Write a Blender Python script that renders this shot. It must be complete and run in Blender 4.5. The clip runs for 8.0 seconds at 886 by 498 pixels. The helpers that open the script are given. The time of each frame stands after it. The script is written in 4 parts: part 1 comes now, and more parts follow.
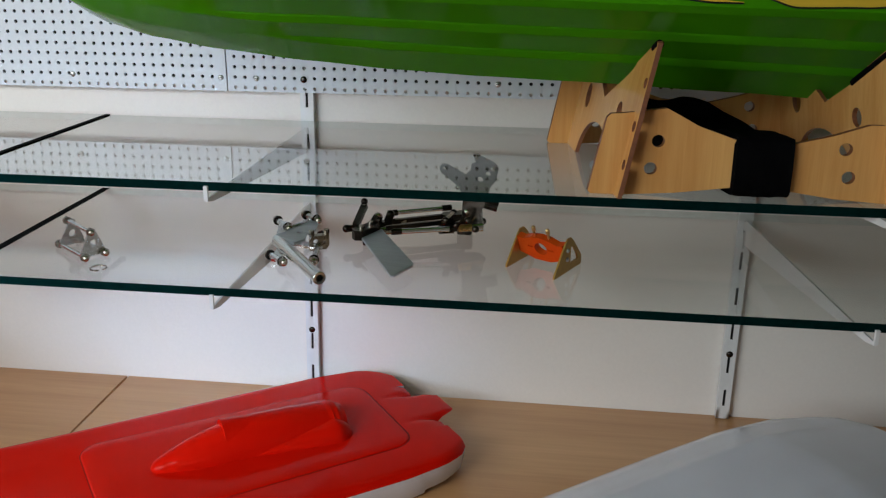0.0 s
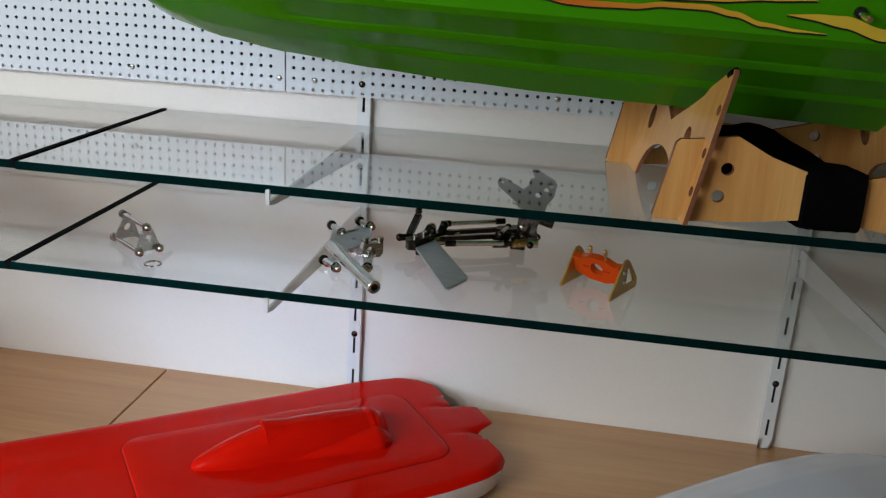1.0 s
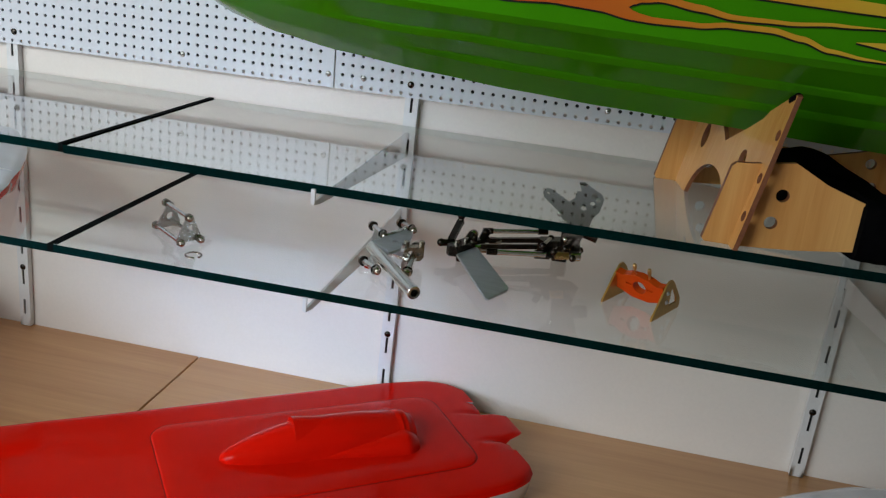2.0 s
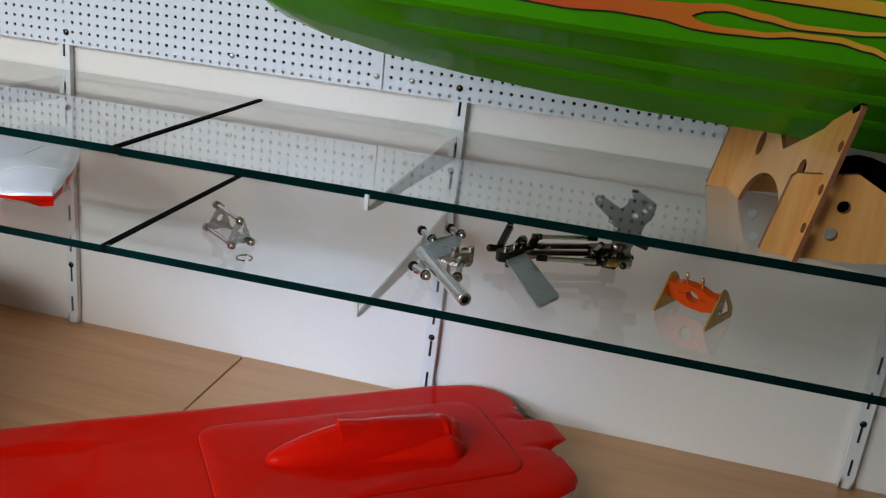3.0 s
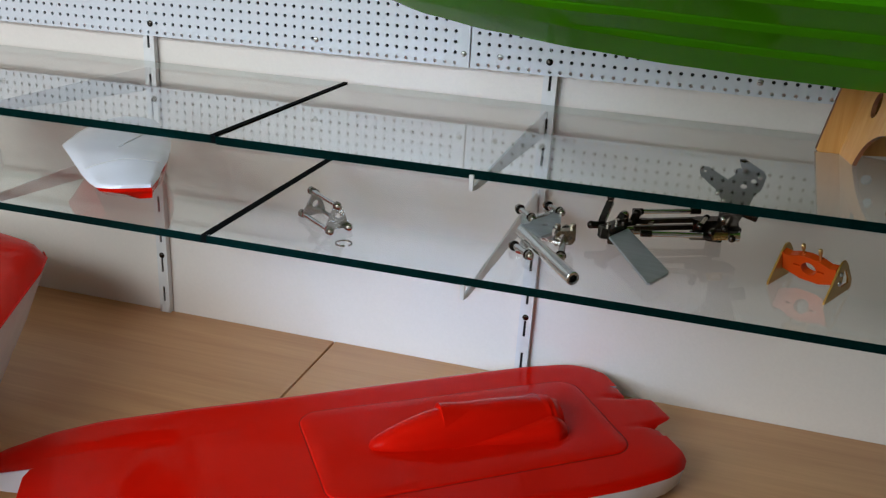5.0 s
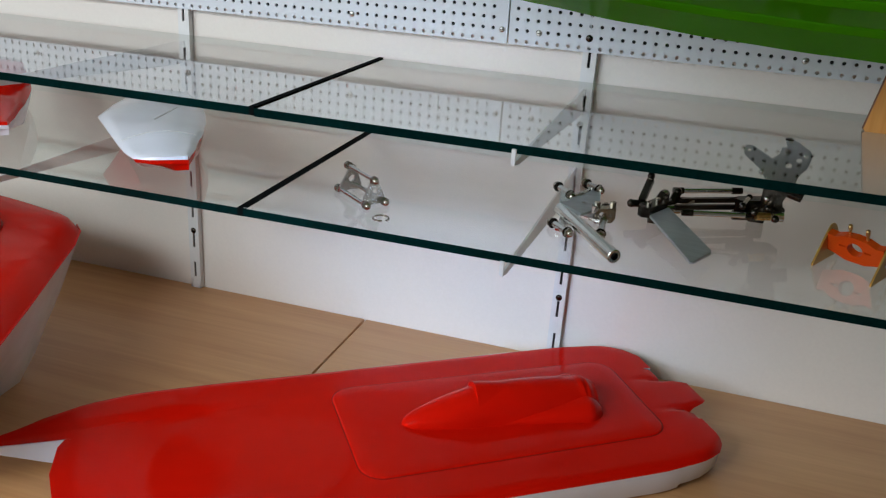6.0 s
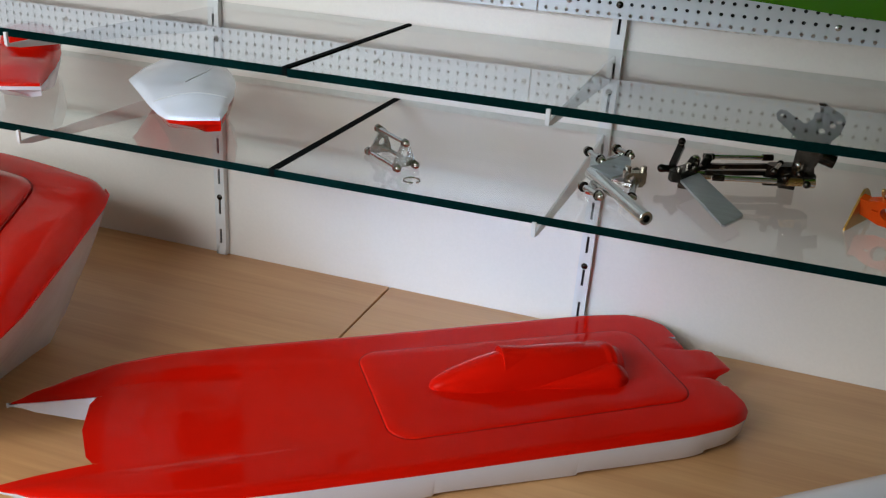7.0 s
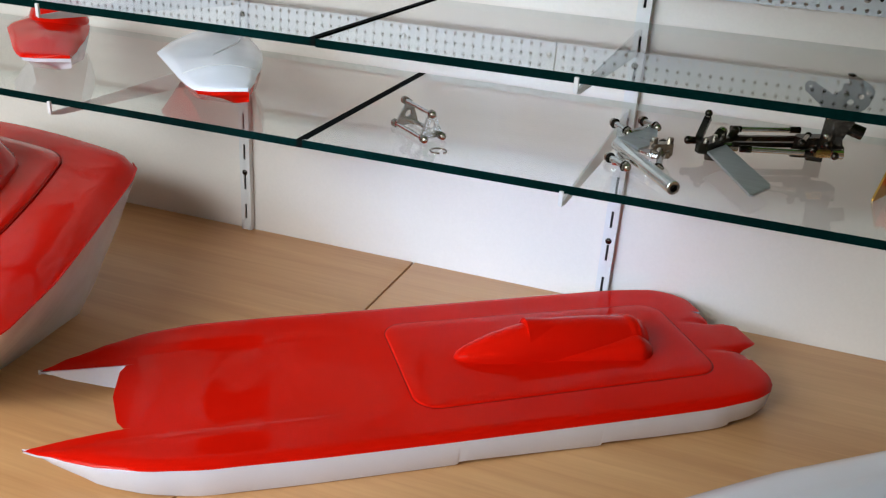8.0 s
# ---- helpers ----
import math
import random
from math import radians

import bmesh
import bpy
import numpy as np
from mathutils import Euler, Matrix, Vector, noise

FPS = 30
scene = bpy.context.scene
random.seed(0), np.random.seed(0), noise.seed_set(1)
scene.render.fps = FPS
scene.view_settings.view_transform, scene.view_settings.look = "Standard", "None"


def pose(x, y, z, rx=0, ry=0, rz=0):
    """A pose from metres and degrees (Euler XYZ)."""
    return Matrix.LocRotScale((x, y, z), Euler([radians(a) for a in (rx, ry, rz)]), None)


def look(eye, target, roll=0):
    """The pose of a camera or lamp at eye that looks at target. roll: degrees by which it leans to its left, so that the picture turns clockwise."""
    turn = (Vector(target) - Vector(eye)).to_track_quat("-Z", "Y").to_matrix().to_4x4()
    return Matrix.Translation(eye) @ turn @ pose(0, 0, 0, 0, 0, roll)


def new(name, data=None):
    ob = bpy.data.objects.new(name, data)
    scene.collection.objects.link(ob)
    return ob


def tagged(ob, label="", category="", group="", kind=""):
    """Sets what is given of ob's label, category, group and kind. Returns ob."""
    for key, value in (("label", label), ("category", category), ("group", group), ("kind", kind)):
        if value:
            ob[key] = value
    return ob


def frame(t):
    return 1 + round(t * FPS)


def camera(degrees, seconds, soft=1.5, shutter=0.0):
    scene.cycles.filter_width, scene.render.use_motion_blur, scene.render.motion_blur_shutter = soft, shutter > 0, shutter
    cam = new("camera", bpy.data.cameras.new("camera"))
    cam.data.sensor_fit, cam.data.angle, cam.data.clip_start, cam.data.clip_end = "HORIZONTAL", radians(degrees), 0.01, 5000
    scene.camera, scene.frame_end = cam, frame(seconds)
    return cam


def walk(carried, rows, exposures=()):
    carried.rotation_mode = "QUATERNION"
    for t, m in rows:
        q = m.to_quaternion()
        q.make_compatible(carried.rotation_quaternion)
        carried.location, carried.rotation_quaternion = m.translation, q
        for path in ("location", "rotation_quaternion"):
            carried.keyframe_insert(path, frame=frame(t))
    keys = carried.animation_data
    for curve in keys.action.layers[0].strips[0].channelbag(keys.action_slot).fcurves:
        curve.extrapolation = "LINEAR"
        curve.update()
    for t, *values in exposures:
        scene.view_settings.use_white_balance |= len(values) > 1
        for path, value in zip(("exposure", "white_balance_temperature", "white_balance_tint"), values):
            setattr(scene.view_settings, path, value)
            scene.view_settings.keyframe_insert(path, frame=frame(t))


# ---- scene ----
cam = camera(50.1, 8.0, 1.25)
PATH = [
    (0, (0.043, 0.046, 1.419), (-0.212, 1.921, 0.772), 0.2),
    (0.5, (0.018, 0.048, 1.427), (-0.263, 1.921, 0.782), 1.5),
    (1, (0.003, 0.052, 1.43), (-0.3, 1.92, 0.783), 2.9),
    (1.5, (-0.006, 0.06, 1.435), (-0.33, 1.922, 0.782), 4.7),
    (3, (-0.041, 0.066, 1.446), (-0.463, 1.901, 0.771), 5.8),
    (3.5, (-0.055, 0.062, 1.449), (-0.504, 1.89, 0.774), 4.9),
    (4, (-0.069, 0.065, 1.446), (-0.543, 1.883, 0.761), 4.6),
    (4.5, (-0.082, 0.072, 1.441), (-0.588, 1.874, 0.734), 3.3),
    (6, (-0.116, 0.073, 1.422), (-0.684, 1.835, 0.665), 3.0),
    (6.5, (-0.123, 0.064, 1.409), (-0.704, 1.814, 0.634), 3.2),
    (7, (-0.13, 0.054, 1.4), (-0.717, 1.795, 0.609), 3.3),
    (7.5, (-0.133, 0.043, 1.388), (-0.734, 1.771, 0.579), 3.4),
    (8, (-0.134, 0.038, 1.384), (-0.751, 1.756, 0.566), 3.1),
]
EXPOSURES = [(0, -0.22), (1.5, -0.24), (4.0, -0.33), (6.0, -0.31), (7.0, -0.21), (8.0, 0.10)]
walk(cam, [(t, look(eye, target, roll)) for t, eye, target, roll in PATH], EXPOSURES)

# ---- light ----
world = bpy.data.worlds.new("World")
scene.world = world
world.use_nodes = True
sky = world.node_tree.nodes.new("ShaderNodeTexSky")
sky.sky_type, sky.sun_disc = "NISHITA", False
sky.sun_elevation, sky.sun_rotation = radians(35), radians(250)
world.node_tree.links.new(sky.outputs[0], world.node_tree.nodes["Background"].inputs[0])
world.node_tree.nodes["Background"].inputs[1].default_value = 0.12


def area_lamp(name, eye, target, sx, sy, watts, colour, spread=180):
    data = bpy.data.lights.new(name, "AREA")
    data.shape, data.size, data.size_y, data.energy, data.color = "RECTANGLE", sx, sy, watts, colour
    data.spread = radians(spread)
    lamp = new(name, data)
    lamp.matrix_world = look(eye, target)
    return lamp


area_lamp("window_light", (-1.75, -1.03, 1.85), (-0.50, 0.9, 0.88), 2.0, 1.2, 24, (0.88, 0.965, 0.98), 120)
area_lamp("high_window_light", (-1.15, -1.03, 2.28), (-1.20, 0.70, 0.72), 1.1, 0.45, 6.5, (0.96, 0.985, 0.98), 76)
# narrow blue lamp, added only to make the cool patch on the wall
area_lamp("blue_patch_light", (-1.15, -1.03, 1.50), (-0.50, 1.40, 0.84), 0.22, 0.35, 0.50, (0.45, 0.65, 1.0), 19)


# ---- materials ----
def material(name, colour, rough=0.5, metal=0.0, coat=0.0, grain=(60.0, 0.06), stain=(4.0, 0.06), bump=0.0, stretch=(1, 1, 1), spec=0.5, wave=None):
    m = bpy.data.materials.new(name)
    m.use_nodes = True
    nt = m.node_tree
    b = nt.nodes["Principled BSDF"]
    b.inputs["Metallic"].default_value = metal
    b.inputs["Coat Weight"].default_value = coat
    b.inputs["Coat Roughness"].default_value = 0.06
    b.inputs["Specular IOR Level"].default_value = spec
    co = nt.nodes.new("ShaderNodeTexCoord")
    mp = nt.nodes.new("ShaderNodeMapping")
    mp.inputs["Scale"].default_value = stretch
    nt.links.new(co.outputs["Object"], mp.inputs["Vector"])
    shade = None
    fine = None
    for scale, amount in (grain, stain):
        n = nt.nodes.new("ShaderNodeTexNoise")
        n.inputs["Scale"].default_value = scale
        n.inputs["Detail"].default_value = 5
        nt.links.new(mp.outputs[0], n.inputs["Vector"])
        r = nt.nodes.new("ShaderNodeMapRange")
        r.inputs["From Min"].default_value, r.inputs["From Max"].default_value = 0.3, 0.7
        r.inputs["To Min"].default_value, r.inputs["To Max"].default_value = 1 - amount, 1 + amount
        nt.links.new(n.outputs["Fac"], r.inputs["Value"])
        fine = fine or n
        if shade is None:
            shade = r.outputs[0]
        else:
            mul = nt.nodes.new("ShaderNodeMath")
            mul.operation = "MULTIPLY"
            nt.links.new(shade, mul.inputs[0])
            nt.links.new(r.outputs[0], mul.inputs[1])
            shade = mul.outputs[0]
    mix = nt.nodes.new("ShaderNodeVectorMath")
    mix.operation = "SCALE"
    mix.inputs[0].default_value = colour
    nt.links.new(shade, mix.inputs["Scale"])
    nt.links.new(mix.outputs[0], b.inputs["Base Color"])
    ro = nt.nodes.new("ShaderNodeMapRange")
    ro.inputs["To Min"].default_value, ro.inputs["To Max"].default_value = rough * 0.8, rough * 1.2
    nt.links.new(fine.outputs["Fac"], ro.inputs["Value"])
    nt.links.new(ro.outputs[0], b.inputs["Roughness"])
    if bump:
        bp = nt.nodes.new("ShaderNodeBump")
        bp.inputs["Strength"].default_value = 1.0
        bp.inputs["Distance"].default_value = bump
        nt.links.new(fine.outputs["Fac"], bp.inputs["Height"])
        nt.links.new(bp.outputs[0], b.inputs["Normal"])
        if wave:
            slow = nt.nodes.new("ShaderNodeTexNoise")
            slow.inputs["Scale"].default_value, slow.inputs["Detail"].default_value = wave[0], 1
            nt.links.new(mp.outputs[0], slow.inputs["Vector"])
            bw = nt.nodes.new("ShaderNodeBump")
            bw.inputs["Distance"].default_value = wave[1]
            nt.links.new(slow.outputs["Fac"], bw.inputs["Height"])
            nt.links.new(bw.outputs[0], bp.inputs["Normal"])
    return m


def wood_material(name, dark, light, rough, along, coat=0.0, wave=6.0):
    """Long-grained wood: bands across the grain and fine fibres along it."""
    m = bpy.data.materials.new(name)
    m.use_nodes = True
    nt = m.node_tree
    b = nt.nodes["Principled BSDF"]
    b.inputs["Roughness"].default_value = rough
    b.inputs["Coat Weight"].default_value = coat
    co = nt.nodes.new("ShaderNodeTexCoord")
    fac = None
    for scale, weight, k in ((wave, 0.62, 0.16), (wave * 9, 0.30, 0.06), (wave * 45, 0.16, 0.04)):
        mp = nt.nodes.new("ShaderNodeMapping")
        mp.inputs["Scale"].default_value = [k if i == along else 1.0 for i in range(3)]
        nt.links.new(co.outputs["Object"], mp.inputs["Vector"])
        n = nt.nodes.new("ShaderNodeTexNoise")
        n.inputs["Scale"].default_value, n.inputs["Detail"].default_value = scale, 4
        n.inputs["Distortion"].default_value = 0.6
        nt.links.new(mp.outputs[0], n.inputs["Vector"])
        mu = nt.nodes.new("ShaderNodeMath")
        mu.operation = "MULTIPLY"
        mu.inputs[1].default_value = weight
        nt.links.new(n.outputs["Fac"], mu.inputs[0])
        if fac is None:
            fac = mu.outputs[0]
        else:
            ad = nt.nodes.new("ShaderNodeMath")
            ad.operation = "ADD"
            nt.links.new(fac, ad.inputs[0])
            nt.links.new(mu.outputs[0], ad.inputs[1])
            fac = ad.outputs[0]
    ramp = nt.nodes.new("ShaderNodeValToRGB")
    ramp.color_ramp.elements[0].position, ramp.color_ramp.elements[1].position = 0.36, 0.70
    ramp.color_ramp.elements[0].color, ramp.color_ramp.elements[1].color = (*dark, 1), (*light, 1)
    nt.links.new(fac, ramp.inputs[0])
    nt.links.new(ramp.outputs[0], b.inputs["Base Color"])
    bp = nt.nodes.new("ShaderNodeBump")
    bp.inputs["Strength"].default_value, bp.inputs["Distance"].default_value = 0.6, 0.0004
    nt.links.new(fac, bp.inputs["Height"])
    nt.links.new(bp.outputs[0], b.inputs["Normal"])
    return m


def pane_material(name, tint, dust_haze=0.02, gain=(0.96, 0.04), haze=0.0):
    """Clear float glass: see-through, with mirror gloss that grows towards grazing, and a little dust mixed with a pale
    brightening haze.
    """
    m = bpy.data.materials.new(name)
    m.use_nodes = True
    nt = m.node_tree
    nt.nodes.clear()
    out = nt.nodes.new("ShaderNodeOutputMaterial")
    tr = nt.nodes.new("ShaderNodeBsdfTransparent")
    tr.inputs[0].default_value = (*tint, 1)
    gl = nt.nodes.new("ShaderNodeBsdfGlossy")
    gl.inputs["Roughness"].default_value = haze
    di = nt.nodes.new("ShaderNodeBsdfDiffuse")
    di.inputs[0].default_value = (0.75, 0.75, 0.72, 1)
    lw = nt.nodes.new("ShaderNodeLayerWeight")
    lw.inputs["Blend"].default_value = 0.5
    pw = nt.nodes.new("ShaderNodeMath")
    pw.operation = "POWER"
    pw.inputs[1].default_value = 5
    nt.links.new(lw.outputs["Facing"], pw.inputs[0])
    fr = nt.nodes.new("ShaderNodeMath")
    fr.operation = "MULTIPLY_ADD"
    fr.inputs[1].default_value, fr.inputs[2].default_value = gain
    fr.use_clamp = True
    nt.links.new(pw.outputs[0], fr.inputs[0])
    no = nt.nodes.new("ShaderNodeTexNoise")
    no.inputs["Scale"].default_value, no.inputs["Detail"].default_value = 9, 6
    mr = nt.nodes.new("ShaderNodeMapRange")
    mr.inputs["From Min"].default_value, mr.inputs["From Max"].default_value = 0.35, 0.8
    mr.inputs["To Min"].default_value, mr.inputs["To Max"].default_value = dust_haze * 0.4, dust_haze * 2
    nt.links.new(no.outputs["Fac"], mr.inputs["Value"])
    m1, m2 = nt.nodes.new("ShaderNodeMixShader"), nt.nodes.new("ShaderNodeMixShader")
    nt.links.new(mr.outputs[0], m1.inputs[0])
    nt.links.new(tr.outputs[0], m1.inputs[1])
    nt.links.new(di.outputs[0], m1.inputs[2])
    nt.links.new(fr.outputs[0], m2.inputs[0])
    nt.links.new(m1.outputs[0], m2.inputs[1])
    nt.links.new(gl.outputs[0], m2.inputs[2])
    nt.links.new(m2.outputs[0], out.inputs[0])
    return m


def flame_material(name):
    """Airbrushed paint that runs from red at the bow to yellow aft."""
    m = bpy.data.materials.new(name)
    m.use_nodes = True
    nt = m.node_tree
    b = nt.nodes["Principled BSDF"]
    b.inputs["Roughness"].default_value = 0.2
    co = nt.nodes.new("ShaderNodeTexCoord")
    sp = nt.nodes.new("ShaderNodeSeparateXYZ")
    nt.links.new(co.outputs["Object"], sp.inputs[0])
    mr = nt.nodes.new("ShaderNodeMapRange")
    mr.inputs["From Min"].default_value, mr.inputs["From Max"].default_value = -0.34, 0.12
    nt.links.new(sp.outputs["X"], mr.inputs["Value"])
    ramp = nt.nodes.new("ShaderNodeValToRGB")
    e = ramp.color_ramp.elements
    e[0].position, e[0].color = 0.0, (0.55, 0.03, 0.02, 1)
    e[1].position, e[1].color = 1.0, (0.80, 0.55, 0.05, 1)
    mid = e.new(0.5)
    mid.color = (0.66, 0.17, 0.02, 1)
    nt.links.new(mr.outputs[0], ramp.inputs[0])
    nt.links.new(ramp.outputs[0], b.inputs["Base Color"])
    return m


WALL = material("wall_paint", (0.79, 0.747, 0.715), 0.75, grain=(220, 0.015), stain=(1.6, 0.035), bump=0.0003)
ROOM = material("room_paint", (0.70, 0.665, 0.60), 0.8, grain=(120, 0.02), stain=(1.2, 0.05), bump=0.0008)
FLOOR = material("floor_vinyl", (0.13, 0.12, 0.11), 0.5, grain=(90, 0.1), stain=(2, 0.1))
PEG = material("white_perforated_steel", (0.70, 0.745, 0.83), 0.45, grain=(50, 0.01), stain=(3, 0.03))
STEEL_PAINT = material("pale_grey_enamel", (0.72, 0.73, 0.75), 0.38, grain=(80, 0.02), stain=(6, 0.05), coat=0.2)
# near-black colour that stands for the shade in holes, slots and channels
DARK = material("recess_shade", (0.02, 0.02, 0.022), 0.7)
SCREW = material("zinc_screw", (0.62, 0.62, 0.62), 0.32, metal=1.0, grain=(300, 0.08))
BEECH = wood_material("beech_laminate", (0.44, 0.207, 0.077), (0.67, 0.380, 0.172), 0.42, 0, coat=0.15, wave=5)
PLY = wood_material("varnished_plywood", (0.52, 0.225, 0.060), (0.74, 0.405, 0.135), 0.26, 2, coat=0.3, wave=11)
PLY_EDGE = wood_material("stained_ply_edge", (0.13, 0.042, 0.018), (0.25, 0.090, 0.036), 0.5, 0, wave=30)
# third value: dust plus extra pale haze that brightens the view through the shelves
GLASS = pane_material("clear_float_glass", (0.962, 0.990, 0.968), 0.035, (1.6, 0.06), 0.045)
GLASS_UNDER = pane_material("clear_float_glass_underside", (0.985, 0.99, 0.985), 0.01, (0.0, 0.0))
GLASS_EDGE = material("green_glass_edge", (0.001, 0.012, 0.0115), 0.2, grain=(200, 0.2), stain=(9, 0.25), spec=0.02)
GLASS_BACK = material("ground_glass", (0.58, 0.63, 0.60), 0.6, grain=(90, 0.1), stain=(8, 0.1))
WINDOW_GLASS = pane_material("window_glass", (0.97, 0.98, 0.98), 0.005)
RED = material("red_gelcoat", (0.60, 0.006, 0.0015), 0.05, coat=0.0, spec=0.075, grain=(700, 0.02), stain=(7, 0.05), bump=0.00002, wave=(14, 0.0022))
RED_LINE = material("dark_red_trim", (0.27, 0.005, 0.003), 0.5, grain=(90, 0.1), spec=0.05)
WHITE = material("white_gelcoat", (0.75, 0.78, 0.88), 0.24, coat=0.4, grain=(500, 0.01), stain=(5, 0.03), bump=0.00002, wave=(14, 0.0022))
GREEN = material("lime_green_gelcoat", (0.056, 0.300, 0.004), 0.08, coat=0.0, spec=0.03, grain=(600, 0.02), stain=(6, 0.06), bump=0.00002, wave=(7, 0.0007))
FLAME = flame_material("airbrushed_flame")
BLACK = material("black_paint", (0.01, 0.01, 0.01), 0.35)
# black of the strip that stands for the dark gap between glass panes
GAP_BLACK = material("black_pane_gap", (0.003, 0.004, 0.004), 0.9, spec=0.03)
FABRIC = material("black_fabric", (0.0025, 0.0025, 0.003), 0.95, grain=(900, 0.3), stain=(30, 0.2), bump=0.0006, spec=0.03)
ALU = material("polished_aluminium", (0.74, 0.74, 0.73), 0.21, metal=1.0, grain=(260, 0.06), stain=(30, 0.08))
ALU_DULL = material("brushed_aluminium", (0.46, 0.50, 0.53), 0.42, metal=0.9, grain=(150, 0.08), stain=(22, 0.08), stretch=(1, 8, 1))
GUN = material("tarnished_steel", (0.055, 0.048, 0.042), 0.25, metal=1.0, grain=(180, 0.2), stain=(40, 0.25))
NUT = material("steel_nut", (0.46, 0.42, 0.36), 0.22, metal=1.0, grain=(200, 0.2), stain=(60, 0.2))
BRASS = material("brass", (0.66, 0.45, 0.18), 0.28, metal=1.0, grain=(150, 0.12))
ORANGE = material("orange_anodised", (0.72, 0.085, 0.008), 0.22, metal=0.3, coat=0.3, grain=(500, 0.02), stain=(20, 0.03))
GOLD = material("gold_anodised", (0.52, 0.30, 0.065), 0.34, metal=0.65, grain=(150, 0.1))


# ---- building blocks ----
def finish(bm, name, mat, smooth=35):
    bmesh.ops.recalc_face_normals(bm, faces=bm.faces)
    me = bpy.data.meshes.new(name)
    bm.to_mesh(me)
    bm.free()
    me.materials.append(mat)
    if smooth:
        me.shade_smooth()
        me.set_sharp_from_angle(angle=radians(smooth))
    return me


def part(name, bm, mat, parent, label="", smooth=35):
    ob = new(name, finish(bm, name, mat, smooth))
    ob.parent = parent
    if label:
        ob["label"] = label
    return ob


def single(name, bm, mat, label, category, kind="", smooth=35, group=""):
    return tagged(new(name, finish(bm, name, mat, smooth)), label, category, group, kind)


def thing(name, m, label, category, group="", kind=""):
    ob = new(name)
    ob.empty_display_size = 0.02
    ob.matrix_world = m
    return tagged(ob, label, category, group, kind)


def box(bm, x0, x1, y0, y1, z0, z1, bevel=0.0):
    r = bmesh.ops.create_cube(bm, size=1.0, matrix=Matrix.LocRotScale(((x0 + x1) / 2, (y0 + y1) / 2, (z0 + z1) / 2), None, (x1 - x0, y1 - y0, z1 - z0)))
    if bevel:
        edges = list({e for v in r["verts"] for e in v.link_edges})
        bmesh.ops.bevel(bm, geom=edges, offset=bevel, segments=2, affect="EDGES", profile=0.5)
    return bm


def rod(bm, p, q, r, seg=14, r2=None):
    p, q = Vector(p), Vector(q)
    d = q - p
    m = Matrix.Translation((p + q) / 2) @ d.to_track_quat("Z", "Y").to_matrix().to_4x4()
    bmesh.ops.create_cone(bm, cap_ends=True, segments=seg, radius1=r, radius2=r if r2 is None else r2, depth=d.length, matrix=m)
    return bm


def ball(bm, c, r, seg=12):
    bmesh.ops.create_uvsphere(bm, u_segments=seg, v_segments=8, radius=r, matrix=Matrix.Translation(c))
    return bm


def loft(bm, rings, closed=True, caps=True):
    rows = [[bm.verts.new(p) for p in ring] for ring in rings]
    for a, b in zip(rows, rows[1:]):
        n = len(a)
        for i in range(n if closed else n - 1):
            j = (i + 1) % n
            bm.faces.new((a[i], a[j], b[j], b[i]))
    if closed and caps:
        bm.faces.new(rows[0])
        bm.faces.new(list(reversed(rows[-1])))
    bmesh.ops.remove_doubles(bm, verts=bm.verts, dist=0.00002)
    return bm


def circle(cx, cy, r, n=16, ry=None):
    return [(cx + r * math.cos(2 * math.pi * i / n), cy + (ry or r) * math.sin(2 * math.pi * i / n)) for i in range(n)]


def plate(bm, outline, holes, depth, place):
    """A flat plate with holes: outline and holes in its own plane; place(a, b, c) puts a point, c through its thickness."""
    edges = []
    for ring in [outline, *holes]:
        vs = [bm.verts.new((a, b, 0)) for a, b in ring]
        edges += [bm.edges.new((vs[i], vs[(i + 1) % len(vs)])) for i in range(len(vs))]
    r = bmesh.ops.triangle_fill(bm, edges=edges, use_beauty=True)
    faces = [g for g in r["geom"] if isinstance(g, bmesh.types.BMFace)]
    ex = bmesh.ops.extrude_face_region(bm, geom=faces)
    for g in ex["geom"]:
        if isinstance(g, bmesh.types.BMVert):
            g.co.z += depth
    for v in bm.verts:
        v.co = place(v.co.x, v.co.y, v.co.z)
    return bm


def mix_rows(table, x):
    """Linear reading of a table of (x, y, ...) rows."""
    if x <= table[0][0]:
        return table[0][1:] if len(table[0]) > 2 else table[0][1]
    for a, b in zip(table, table[1:]):
        if x <= b[0]:
            k = (x - a[0]) / (b[0] - a[0])
            k = k * k * (3 - 2 * k) * 0.35 + k * 0.65
            out = [p + (q - p) * k for p, q in zip(a[1:], b[1:])]
            return out if len(out) > 1 else out[0]
    return table[-1][1:] if len(table[-1]) > 2 else table[-1][1]


# ---- the room ----
WALL_Y, TOP, CEILING = 1.402, 0.70, 2.7


def slab(name, x0, x1, y0, y1, z0, z1, mat, label, category):
    return single(name, box(bmesh.new(), x0, x1, y0, y1, z0, z1), mat, label, category, "structure", 0)


slab("wall_north", -3.2, 2.4, WALL_Y, WALL_Y + 0.15, 0, CEILING, WALL, "cream painted plaster wall behind the glass shelves", "wall")
slab("wall_east", 2.4, 2.55, -1.2, WALL_Y + 0.15, 0, CEILING, ROOM, "plain painted side wall of the shop", "wall")
slab("floor", -3.2, 2.4, -1.05, WALL_Y, -0.12, 0, FLOOR, "plain grey brown shop floor", "floor")
slab("ceiling", -3.35, 2.55, -1.2, WALL_Y + 0.15, CEILING, CEILING + 0.1, ROOM, "plain pale ceiling of the shop", "ceiling")


